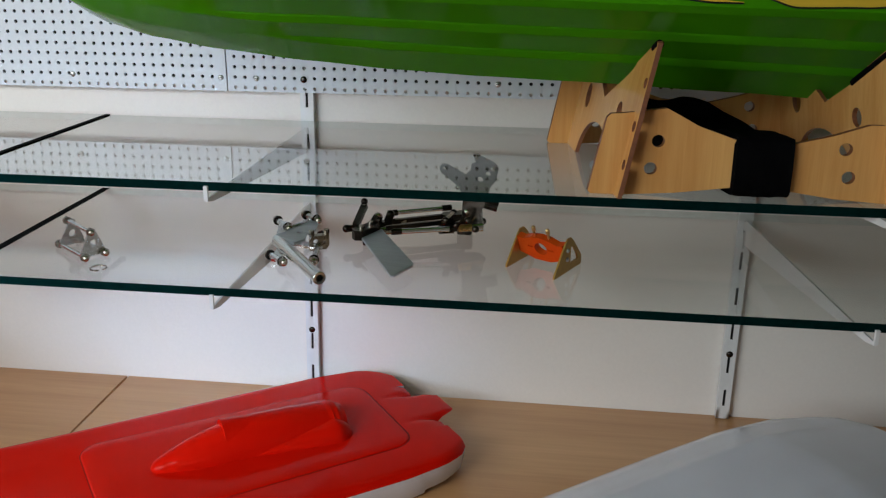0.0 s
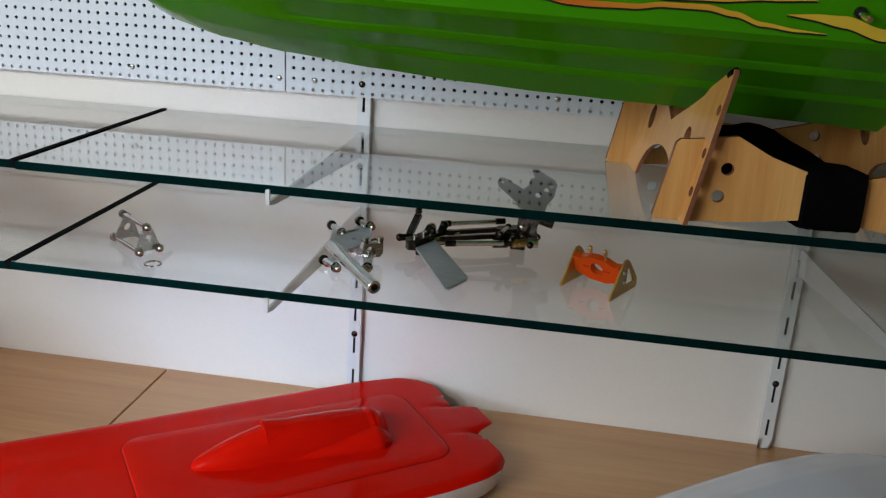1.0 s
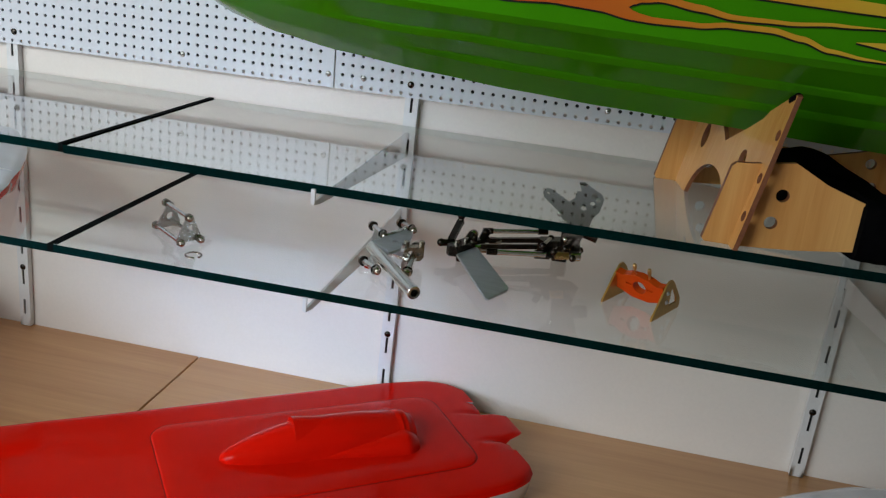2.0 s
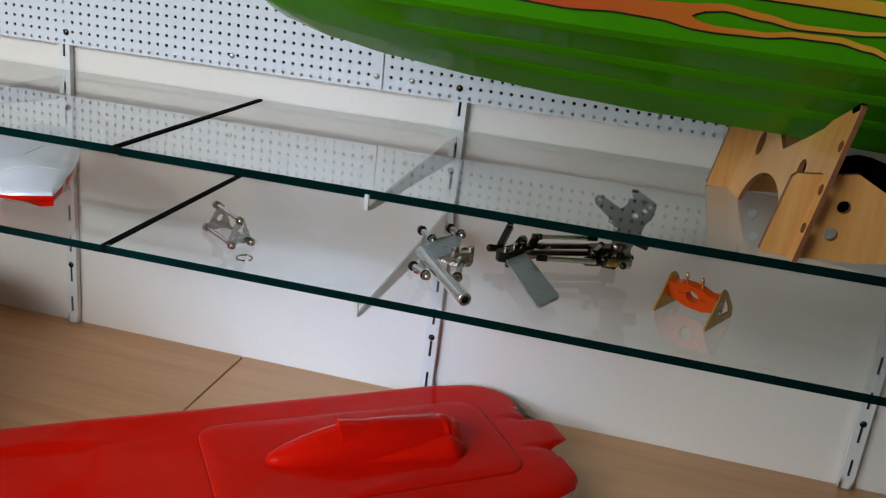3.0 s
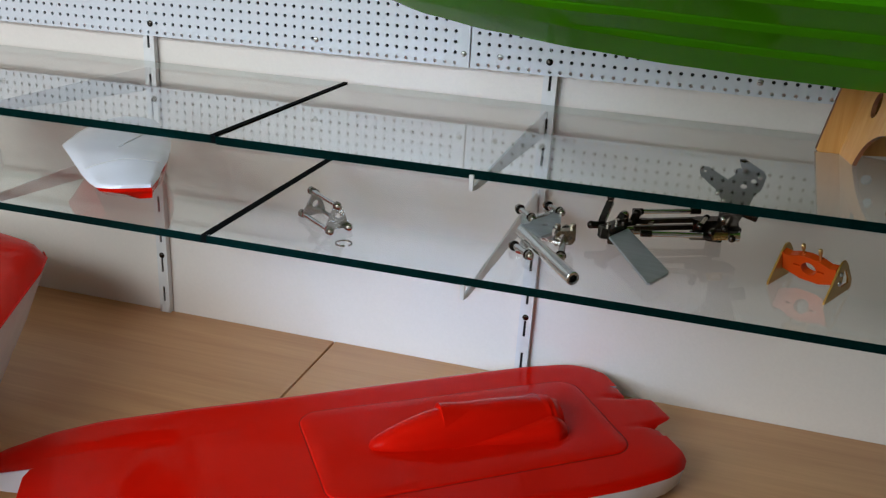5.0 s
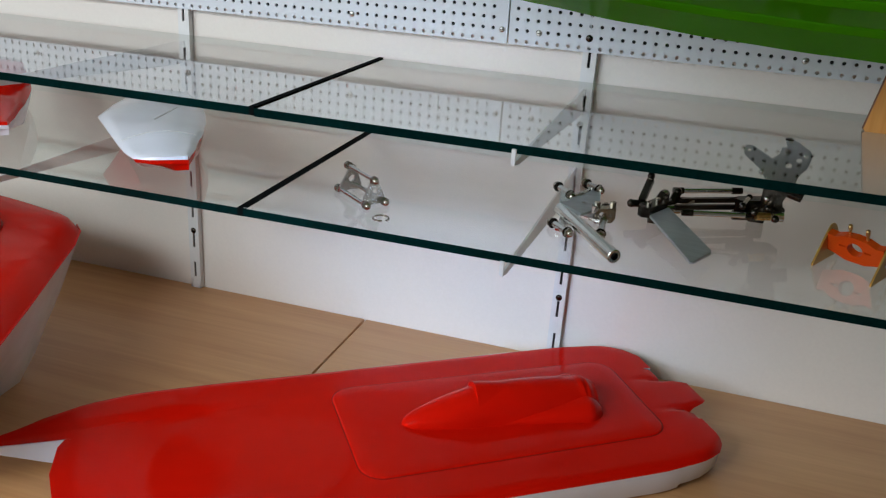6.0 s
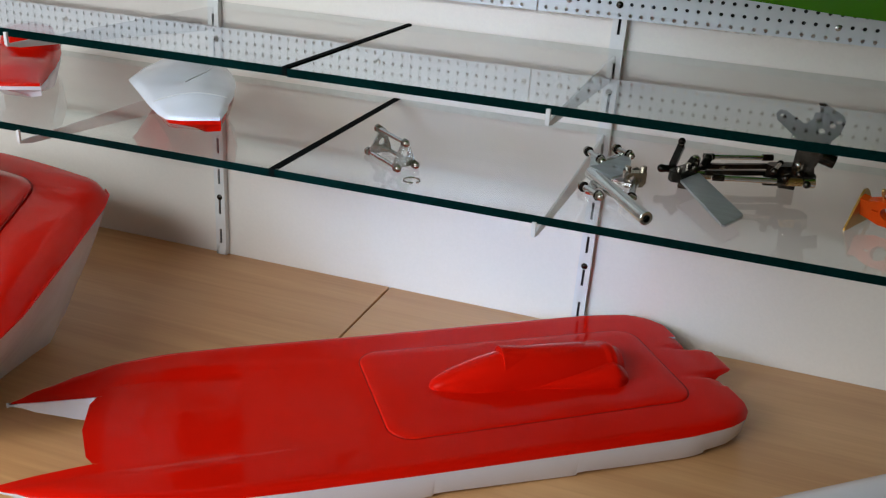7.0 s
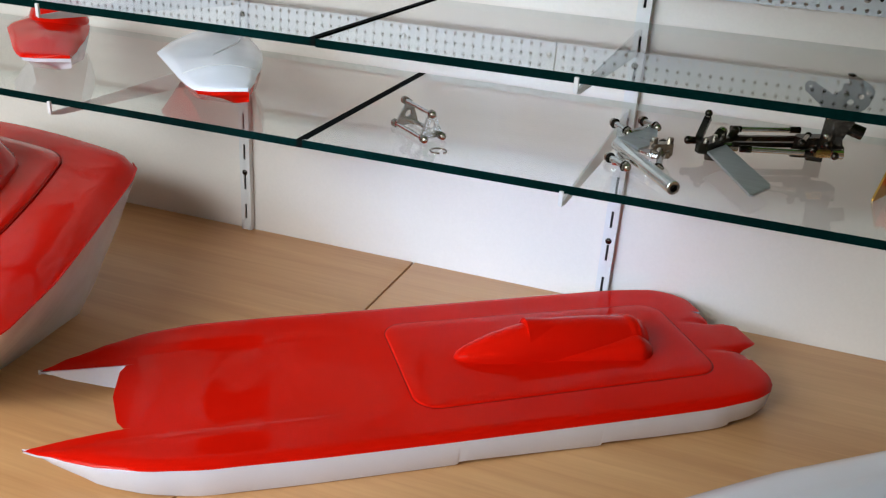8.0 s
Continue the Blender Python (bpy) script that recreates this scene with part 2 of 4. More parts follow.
def wall_with_window(name, along, at, a0, a1, w0, w1, z0, z1, label):
    bm = bmesh.new()
    for p0, p1, q0, q1 in ((a0, w0, 0, CEILING), (w1, a1, 0, CEILING), (w0, w1, 0, z0), (w0, w1, z1, CEILING)):
        if along == "y":
            box(bm, at - 0.15, at, p0, p1, q0, q1)
        else:
            box(bm, p0, p1, at - 0.15, at, q0, q1)
    return single(name, bm, ROOM, label, "wall", "structure", 0)


def window(name, along, at, w0, w1, z0, z1):
    w = thing(name, pose(0, 0, 0), "large shop window with white frame", "window", kind="structure")
    fr = bmesh.new()
    n = 3
    xs = [w0 + (w1 - w0) * i / n for i in range(n + 1)]
    for x in xs:
        a, b = max(w0, x - 0.025), min(w1, x + 0.025)
        box(fr, at - 0.09, at - 0.05, a, b, z0, z1) if along == "y" else box(fr, a, b, at - 0.09, at - 0.05, z0, z1)
    for z in (z0 + 0.025, z1 - 0.025):
        box(fr, at - 0.088, at - 0.052, w0, w1, z - 0.025, z + 0.025) if along == "y" else box(fr, w0, w1, at - 0.088, at - 0.052, z - 0.025, z + 0.025)
    part("window_frame", fr, STEEL_PAINT, w, smooth=0)
    for a, b in zip(xs, xs[1:]):
        bm = bmesh.new()
        box(bm, at - 0.073, at - 0.067, a + 0.025, b - 0.025, z0 + 0.05, z1 - 0.05) if along == "y" else box(bm, a + 0.025, b - 0.025, at - 0.073, at - 0.067, z0 + 0.05, z1 - 0.05)
        p = part("pane", bm, WINDOW_GLASS, w, smooth=0)
        p.visible_shadow = False


wall_with_window("wall_west", "y", -3.2, -1.05, WALL_Y + 0.15, -0.75, 0.15, 1.70, 2.52, "painted side wall with a large window")
wall_with_window("wall_south", "x", -1.05, -3.2, 2.4, -3.1, -0.9, 1.02, 2.55, "painted front wall with the shop window")
window("window_1", "y", -3.2, -0.75, 0.15, 1.70, 2.52)
window("window_2", "x", -1.05, -3.1, -0.9, 1.02, 2.55)

# display base: plinth and two boards with a joint between them
JOINT = -0.675
plinth = single("display_plinth", box(bmesh.new(), -2.19, 1.9, 0.42, WALL_Y - 0.02, 0, TOP - 0.026), ROOM, "plain painted plinth under the wooden display boards", "plinth", smooth=0)
for x0, x1 in ((-2.195, JOINT - 0.0016), (JOINT + 0.0016, 1.92)):
    single("display_board", box(bmesh.new(), x0, x1, 0.36, WALL_Y - 0.001, TOP - 0.026, TOP, 0.0012), BEECH,
           "beech wood display board with long pale grain, on a plinth", "shelf board", group="display boards")


# ---- perforated panels ----
def perforated(name, x0, x1, z0, z1, first_x, first_z, pitch=0.0149, r=0.0027, depth=0.003):
    """A sheet with rows of real round holes."""
    verts, faces = [], []
    y0 = 1.3862
    cols = []
    x = first_x
    while x - pitch / 2 > x0 - 0.001:
        x -= pitch
    x += pitch
    while x + pitch / 2 < x1 + 0.001:
        cols.append(x)
        x += pitch
    rows = []
    z = first_z
    while z + pitch / 2 < z1:
        rows.append(z)
        z += pitch
    ring = [(math.cos(math.pi / 4 * (i + 0.5)), math.sin(math.pi / 4 * (i + 0.5))) for i in range(8)]

    def add(quad):
        k = len(verts)
        verts.extend(quad)
        faces.append(tuple(range(k, k + len(quad))))

    for i, cx in enumerate(cols):
        xa = x0 if i == 0 else cx - pitch / 2
        xb = x1 if i == len(cols) - 1 else cx + pitch / 2
        for j, cz in enumerate(rows):
            za = z0 if j == 0 else cz - pitch / 2
            zb = z1 if j == len(rows) - 1 else cz + pitch / 2
            k = len(verts)
            outer = [(xb, cz + (zb - cz) * 0.414), (cx + (xb - cx) * 0.414, zb), (cx - (cx - xa) * 0.414, zb), (xa, cz + (zb - cz) * 0.414),
                     (xa, cz - (cz - za) * 0.414), (cx - (cx - xa) * 0.414, za), (cx + (xb - cx) * 0.414, za), (xb, cz - (cz - za) * 0.414)]
            corner = {0: (xb, zb), 2: (xa, zb), 4: (xa, za), 6: (xb, za)}
            verts.extend((cx + r * c, y0, cz + r * s) for c, s in ring)
            verts.extend((a, y0, b) for a, b in outer)
            verts.extend((cx + r * c, y0 + depth, cz + r * s) for c, s in ring)
            for q in range(8):
                w = (q + 1) % 8
                faces.append((k + q, k + w, k + 8 + w, k + 8 + q))
                faces.append((k + w, k + q, k + 16 + q, k + 16 + w))
                if q in corner:
                    a, b = corner[q]
                    verts.append((a, y0, b))
                    faces.append((k + 8 + q, k + 8 + w, len(verts) - 1))
    for quad in (((x0, y0, z0), (x1, y0, z0), (x1, y0 + depth, z0), (x0, y0 + depth, z0)), ((x0, y0, z0), (x0, y0 + depth, z0), (x0, y0 + depth, z1), (x0, y0, z1)),
                 ((x1, y0, z0), (x1, y0, z1), (x1, y0 + depth, z1), (x1, y0 + depth, z0))):
        add(quad)
    me = bpy.data.meshes.new(name)
    me.from_pydata(verts, [], faces)
    me.materials.append(PEG)
    ob = thing(name, pose(0, 0, 0), "white perforated steel panel with round holes on the wall", "pegboard", "perforated panels")
    sheet = new("sheet", me)
    sheet.parent = ob
    # added near-black sheet puts the cavity's shade behind the holes
    part("hole_shade", box(bmesh.new(), x0 + 0.002, x1 - 0.002, y0 + depth + 0.0012, y0 + depth + 0.004, z0 + 0.0115, z1 - 0.002), DARK, ob, "near-black sheet added as the shade behind the holes", smooth=0)
    return ob


def screw(parent, x, y, z, r=0.0042, slot=True, mat=STEEL_PAINT, label="domed pale screw"):
    bm = bmesh.new()
    bmesh.ops.create_uvsphere(bm, u_segments=14, v_segments=8, radius=r, matrix=Matrix.LocRotScale((x, y, z), None, (1, 0.45, 1)))
    s = part("screw", bm, mat, parent, label)
    if slot:
        # no slot is cut: a near-black bar gives its shade
        part("screw_slot", box(bmesh.new(), x - r * 0.6, x + r * 0.6, y - r * 0.5, y - r * 0.3, z - r * 0.12, z + r * 0.12), DARK, s, smooth=0)


PEG_Z = 1.1868
SEAM_X = -0.4597
panel_left = perforated("perforated_panel", -2.15, SEAM_X - 0.0011, PEG_Z, 1.72, SEAM_X - 0.0075, PEG_Z + 0.0056)
panel_right = perforated("perforated_panel", SEAM_X + 0.0011, 1.25, PEG_Z, 1.72, SEAM_X + 0.0125, PEG_Z + 0.0056)
for x in (-0.469, -0.70, -0.985, -1.28):
    dark = x == -0.985
    screw(panel_left, x, 1.3858, 1.2060, 0.0050 if dark else 0.0042, not dark, GUN if dark else SCREW, "dark bolt head" if dark else "zinc cross-head screw")
for x in (-0.415, -0.344, -0.062, 0.30):
    dark = x == -0.344
    screw(panel_right, x, 1.3858, 1.2060, 0.0050 if dark else 0.0042, not dark, GUN if dark else SCREW, "dark bolt head" if dark else "zinc cross-head screw")


# ---- slotted standards ----
def standard(x, lean, phase):
    """A slotted upright of folded steel."""
    top, base = 1.70, TOP + 0.001
    st = thing("shelf_standard", pose(x, 1.390, base, 0, lean, 0), "pale grey slotted steel shelf upright screwed to the wall", "shelf upright", "shelf uprights")
    bm = bmesh.new()
    h, w, s, d = top - base, 0.0098, 0.0020, 0.0105
    zs, slots = [0.0], []
    z = phase
    while z + 0.028 < h:
        zs += [z, z + 0.027]
        slots.append(z)
        z += 0.0555
    zs.append(h)
    for z0, z1 in zip(zs, zs[1:]):
        for x0, x1 in ((-w, -s), (-s, s), (s, w)):
            if x0 == -s and z0 in slots:
                continue
            q = [bm.verts.new(p) for p in ((x0, 0, z0), (x1, 0, z0), (x1, 0, z1), (x0, 0, z1))]
            bm.faces.new(q)
    for sx in (-1, 1):
        q = [bm.verts.new(p) for p in ((sx * w, 0, 0), (sx * w, d, 0), (sx * w, d, h), (sx * w, 0, h))]
        bm.faces.new(q)
    for z0 in slots:
        for sx in (-1, 1):
            q = [bm.verts.new(p) for p in ((sx * s, 0, z0), (sx * s, 0.003, z0), (sx * s, 0.003, z0 + 0.027), (sx * s, 0, z0 + 0.027))]
            bm.faces.new(q)
    bmesh.ops.remove_doubles(bm, verts=bm.verts, dist=0.00001)
    part("channel", bm, STEEL_PAINT, st, smooth=20)
    # dark box fills the channel in place of the shade behind its slots
    part("channel_shade", box(bmesh.new(), -w + 0.001, w - 0.001, 0.006, 0.0105, 0.004, h - 0.004), DARK, st, "dark fill for the shade inside the channel", smooth=0)
    b = bmesh.new()
    bmesh.ops.create_uvsphere(b, u_segments=14, v_segments=8, radius=0.0052, matrix=Matrix.LocRotScale((0, 0, 0.8095 - base), None, (1, 0.5, 1)))
    part("screw", b, GUN, st, "dark screw head")
    return st


standard(-0.9965, 0.4, 0.022)
standard(-0.3515, 1.15, 0.020)
standard(0.2945, 0.6, 0.022)


# ---- glass shelves and brackets ----
def glass_shelf(x0, x1, front, back, z_front, z_back, label, gap=0.0, lap=0.0):
    sh = thing("glass_shelf", pose(0, 0, 0), label, "glass shelf", "glass shelves")
    t = 0.0100
    bm = bmesh.new()
    ring = lambda x: [(x, front, z_front), (x, back, z_back), (x, back, z_back - t), (x, front, z_front - t)]
    a, b = [bm.verts.new(p) for p in ring(x0)], [bm.verts.new(p) for p in ring(x1)]
    bm.faces.new((a[0], b[0], b[1], a[1]))
    bm.faces.new((a[2], b[2], b[3], a[3])).material_index = 1
    bm.faces.new(a).material_index = 1
    bm.faces.new(b).material_index = 1
    pane = part("pane", bm, GLASS, sh, smooth=0)
    pane.data.materials.append(GLASS_UNDER)
    bm = bmesh.new()
    a, b = [bm.verts.new(p) for p in ring(x0)], [bm.verts.new(p) for p in ring(x1)]
    bm.faces.new((a[3], b[3], b[0], a[0]))
    part("polished_edge", bm, GLASS_EDGE, sh, "dark green polished glass edge", smooth=0)
    bm = bmesh.new()
    a, b = [bm.verts.new(p) for p in ring(x0)], [bm.verts.new(p) for p in ring(x1)]
    bm.faces.new((a[1], b[1], b[2], a[2]))
    part("ground_edge", bm, GLASS_BACK, sh, "pale ground back edge", smooth=0)
    # added strip draws the dark gap and pane edges as one black line
    if gap:
        bm = bmesh.new()
        ends = []
        for y, z, deep, wide in ((front - 0.0004, z_front, 0.0098, 0.0), (front + 0.004, z_front, 0.0098, 0.0), (front + 0.0045, z_front, 0.0030, lap), (back, z_back, 0.0030, lap)):
            right = x1 + gap - 0.0001
            ends.append([(x1 + 0.0001, y, z + 0.0005), (right + wide, y, z + 0.0005), (right + wide, y, z + 0.0002), (right, y, z + 0.0002), (right, y, z - deep), (x1 + 0.0001, y, z - deep)])
        part("gap_strip", loft(bm, ends), GAP_BLACK, sh, "thin black strip added as the dark gap between the panes", smooth=0)
    return sh


UP, LOW = 1.1535, 1.0302
glass_shelf(-2.15, -0.6558, 1.0035, 1.3885, UP + 0.0006, UP - 0.0075, "empty clear glass shelf with dark green edge", 0.0064, 0.0015)
glass_shelf(-0.6494, 1.22, 1.0035, 1.3885, UP - 0.0004, UP - 0.0084, "clear glass shelf with dark green edge under a stand")
glass_shelf(-2.15, -0.6743, 1.0015, 1.3885, LOW - 0.0003, LOW - 0.0003, "clear glass shelf with dark green edge under two boats", 0.0075, 0.0045)
glass_shelf(-0.6668, 1.22, 1.0015, 1.3885, LOW, LOW, "clear glass shelf with dark green edge under metal fittings")


def bracket(x, z_front, z_back, skew):
    """A tapered steel blade under the glass with a small upturned nose."""
    length = 0.4215
    br = thing("shelf_bracket", pose(x, 1.3895, 0, 0, 0, skew), "tapered pale grey steel bracket under a glass shelf", "shelf bracket", "shelf brackets")
    bm = bmesh.new()
    zf, zb = z_front - 0.0095, z_back - 0.0095
    outline = [(0, zb), (0, zb - 0.036), (0.03, zb - 0.035), (length - 0.020, zf - 0.0075), (length, zf - 0.003), (length, zf)]
    plate(bm, outline, [], 0.0028, lambda a, b, c: Vector((c - 0.0014, -a, b)))
    part("blade", bm, STEEL_PAINT, br, smooth=0)
    part("nose", box(bmesh.new(), -0.0024, 0.0024, -length - 0.0012, -length + 0.0022, zf - 0.0016, zf + 0.0142, 0.0006), STEEL_PAINT, br, "white bracket nose", smooth=0)
    for z in (zb - 0.010, zb - 0.026):
        part("hook", box(bmesh.new(), -0.0014, 0.0014, 0, 0.006, z - 0.006, z + 0.006), STEEL_PAINT, br, smooth=0)


for x, skew_up, skew_low in ((-0.9985, -2.2, -2.2), (-0.345, 1.35, 0.9), (0.2985, 8.2, 8.2)):
    bracket(x, UP, UP - 0.0082, skew_up)
    bracket(x, LOW, LOW, skew_low)


# ---- red catamaran on the board ----
def catamaran():
    m = Matrix.Translation((-0.155, 1.292, TOP)) @ Matrix(((-0.803, 0.595, 0, 0), (-0.595, -0.803, 0, 0), (0, 0, 1, 0), (0, 0, 0, 1)))
    cat = thing("catamaran_hull", m, "glossy red and white catamaran model boat hull lying on the board", "model boat")
    outer = [(-0.002, 0.122), (0.006, 0.134), (0.02, 0.146), (0.05, 0.157), (0.11, 0.164), (0.2, 0.165), (0.6, 0.166), (0.72, 0.163), (0.78, 0.153), (0.83, 0.134), (0.87, 0.112), (0.897, 0.095), (0.914, 0.0832)]
    inner = [(-0.002, 0.070), (0.80, 0.070), (0.817, 0.071), (0.86, 0.075), (0.914, 0.0828)]
    n = 60
    ls = sorted([-0.002 + (0.914 + 0.002) * i / n for i in range(n + 1)] + [0.0785, 0.0795, 0.2545, 0.2565, 0.4365, 0.4385])

    def top(l, y):
        a = abs(y)
        yo = mix_rows(outer, l)
        z = 0.0465 - 0.006 * max(0, (l - 0.70) / 0.2) ** 2
        fore = min(1, max(0, (l - 0.46) / 0.22))
        z += 0.0042 * fore * min(1, max(0, (a - 0.088) / 0.012)) ** 2 - 0.002 * fore
        wide = yo - mix_rows(inner, l)
        edge = max(0.0, 1 - (yo - a) / min(0.016, wide * 0.45 + 0.0002))
        z -= 0.0075 * min(1, wide / 0.04) * edge ** 2.2
        z -= 0.004 * max(0, 1 - l / 0.05) ** 2
        return z

    for sgn in (1, -1):
        bm = bmesh.new()
        rings = []
        for l in ls:
            yi, yo = mix_rows(inner, l), mix_rows(outer, l)
            ks = [0, 0.2, 0.26, 0.34, 0.5, 0.68, 0.8, 0.88, 0.94, 0.975, 1]
            rings.append([(l, sgn * (yi + (yo - yi) * k), top(l, yi + (yo - yi) * k)) for k in ks])
        loft(bm, rings, closed=False)
        part("sponson_deck", bm, RED, cat, "glossy red side deck", smooth=50)
        bm = bmesh.new()
        rings = []
        steps = [(0.0, 0.010), (0.070, 0.006), (0.078, 0.006), (0.080, 0.001), (0.17, 0.002), (0.254, 0.004), (0.257, 0.0), (0.34, 0.002), (0.436, 0.004), (0.439, 0.0), (0.74, 0.0), (0.82, 0.006), (0.88, 0.022), (0.914, 0.037)]
        for l in ls:
            yi, yo = mix_rows(inner, l), mix_rows(outer, l)
            zb = mix_rows(steps, l)
            zt = top(l, yo)
            zi = top(l, yi) - 0.0012
            low = yo - min(0.006, (yo - yi) * 0.4)
            rings.append([(l, sgn * p, q) for p, q in ((yo - 0.0006, zt - 0.0004), (yo - 0.0015, zt - 0.004), (low, zb + 0.003), (low - 0.003, zb), (yi + (low - yi) * 0.3, zb), (yi + 0.001, zb + 0.002), (yi + 0.0004, zi))])
        loft(bm, rings, closed=True)
        part("sponson", bm, WHITE, cat, "white stepped sponson bottom", smooth=40)
    # centre deck with the stern tab
    bm = bmesh.new()
    rings = []
    ys = [-0.0702 + 0.1404 * i / 28 for i in range(29)]
    for i in range(n + 1):
        ring = []
        for y in ys:
            a = abs(y)
            l0 = -0.036 if a < 0.028 else (-0.036 + 0.034 * (a - 0.028) / 0.010 if a < 0.038 else -0.002)
            l1 = 0.815 + 0.008 * (1 - (a / 0.07)) - 0.006 * max(0, (a - 0.055) / 0.015)
            l = l0 + (l1 - l0) * i / n
            z = top(max(l, -0.002), y) - 0.006 * math.exp(-((a - 0.040) / 0.005) ** 2) * max(0, 1 - max(0, l) / 0.05)
            z -= 0.004 * max(0, 1 - (l - l0) / 0.012) ** 2
            ring.append((l, y, z))
        rings.append(ring)
    loft(bm, rings, closed=False)
    part("centre_deck", bm, RED, cat, "glossy red centre deck with a stern tab", smooth=50)
    part("tunnel_roof", box(bmesh.new(), 0.0, 0.80, -0.0695, 0.0695, 0.030, 0.034), WHITE, cat, "white tunnel roof under the deck")
    # hatch: a raised cover with rounded corners
    def rounded(x0, x1, hw0, hw1, r, inset, z):
        pts = []
        for cx, cy, a0 in ((x1 - r, hw1 - r, 0), (x0 + r, hw0 - r, 90), (x0 + r, -hw0 + r, 180), (x1 - r, -hw1 + r, 270)):
            for k in range(7):
                a = radians(a0 + 15 * k)
                pts.append((cx + (r - inset) * math.cos(a), cy + (r - inset) * math.sin(a), z))
        return pts
    bm = bmesh.new()
    loft(bm, [rounded(0.062, 0.474, 0.098, 0.106, 0.03, i, z) for i, z in ((0, 0.040), (0, 0.0468), (0.0012, 0.0480), (0.003, 0.0486), (0.02, 0.0487))])
    hatch = part("hatch", bm, RED, cat, "glossy red raised hatch cover", smooth=50)
    bm = bmesh.new()
    loft(bm, [rounded(0.0604, 0.4756, 0.0996, 0.1076, 0.032, 0, z) for z in (0.040, 0.04675)])
    part("hatch_joint", bm, RED_LINE, hatch, "dark line round the hatch")
    # canopy: long drop-shaped body, an open hood on its roof and a collar at the tail
    base = 0.0478
    prof = [(0.137, 0.026, 0.026), (0.145, 0.0335, 0.030), (0.160, 0.0370, 0.0325), (0.185, 0.0400, 0.0335), (0.215, 0.0425, 0.034), (0.255, 0.0440, 0.033), (0.285, 0.0430, 0.032), (0.305, 0.0405, 0.0305), (0.325, 0.0365, 0.0285), (0.345, 0.0305, 0.0255), (0.365, 0.0235, 0.0215), (0.382, 0.0165, 0.0165), (0.393, 0.0110, 0.0115), (0.3975, 0.0060, 0.0070), (0.3995, 0.000, 0.002)]

    def shell(name, rows, label):
        bm = bmesh.new()
        rings = []
        for l, h, w in rows:
            rings.append([(l, w * math.cos(math.pi * k / 20), base + h * math.sin(math.pi * k / 20) ** 0.92) for k in range(21)])
        loft(bm, rings, closed=False)
        for end in (rings[0], rings[-1]):
            bm.faces.new([bm.verts.new(p) for p in end])
        bmesh.ops.remove_doubles(bm, verts=bm.verts, dist=0.00002)
        return part(name, bm, RED, hatch, label, smooth=50)

    body = [0.137 + 0.2625 * i / 90 for i in range(91)]
    shell("canopy", [(l, *mix_rows(prof, l)) for l in body], "glossy red drop-shaped cockpit canopy")
    hood = []
    for i in range(24):
        k = i / 23
        l = 0.3035 - 0.066 * k
        h, w = mix_rows(prof, l)
        swell = (1 - k) ** 1.8
        hood.append((l + (0.0 if i else 0.0006), h + 0.0085 * swell - 0.0014 * k, w * (0.80 + 0.10 * swell)))
    shell("canopy_hood", hood, "red hood raised over the cockpit opening")
    collar = []
    for i in range(18):
        k = i / 17
        l = 0.1325 + 0.030 * k
        h, w = mix_rows(prof, max(0.137, l))
        grow = 0.0042 * math.sin(math.pi * min(1, k * 1.35 + 0.18) ** 0.8) if k < 0.6 else 0.0042 * max(0.0, (1 - k) / 0.4) ** 1.5 - 0.0006
        collar.append((l, h + grow, w + grow * 0.9))
    shell("canopy_collar", collar, "red rounded collar at the canopy tail")
    for sgn in (1, -1):
        bm = bmesh.new()
        rings = []
        for i in range(34):
            k = i / 33
            l = 0.1285 + 0.150 * k
            f = min(1.0, (k / 0.16) ** 0.5) * (1 - k) ** 0.85
            w, h, y0 = 0.0275 * f + 0.0004, 0.0285 * f + 0.0002, 0.029
            rings.append([(l, sgn * (y0 + w * math.cos(a)), base + h * math.sin(a) ** 0.9) for a in [math.pi * j / 22 for j in range(16)]])
        loft(bm, rings, closed=False)
        part("side_fairing", bm, RED, hatch, "red fairing swelling beside the canopy", smooth=60)
    return cat


catamaran()


# ---- large red and white hull by the wall ----
def soften(path, times):
    """Cut the corners of a closed outline until it is round."""
    for _ in range(times):
        path = [(a[0] * (1 - k) + b[0] * k, a[1] * (1 - k) + b[1] * k) for a, b in zip(path, path[1:] + path[:1]) for k in (0.25, 0.75)]
    return path


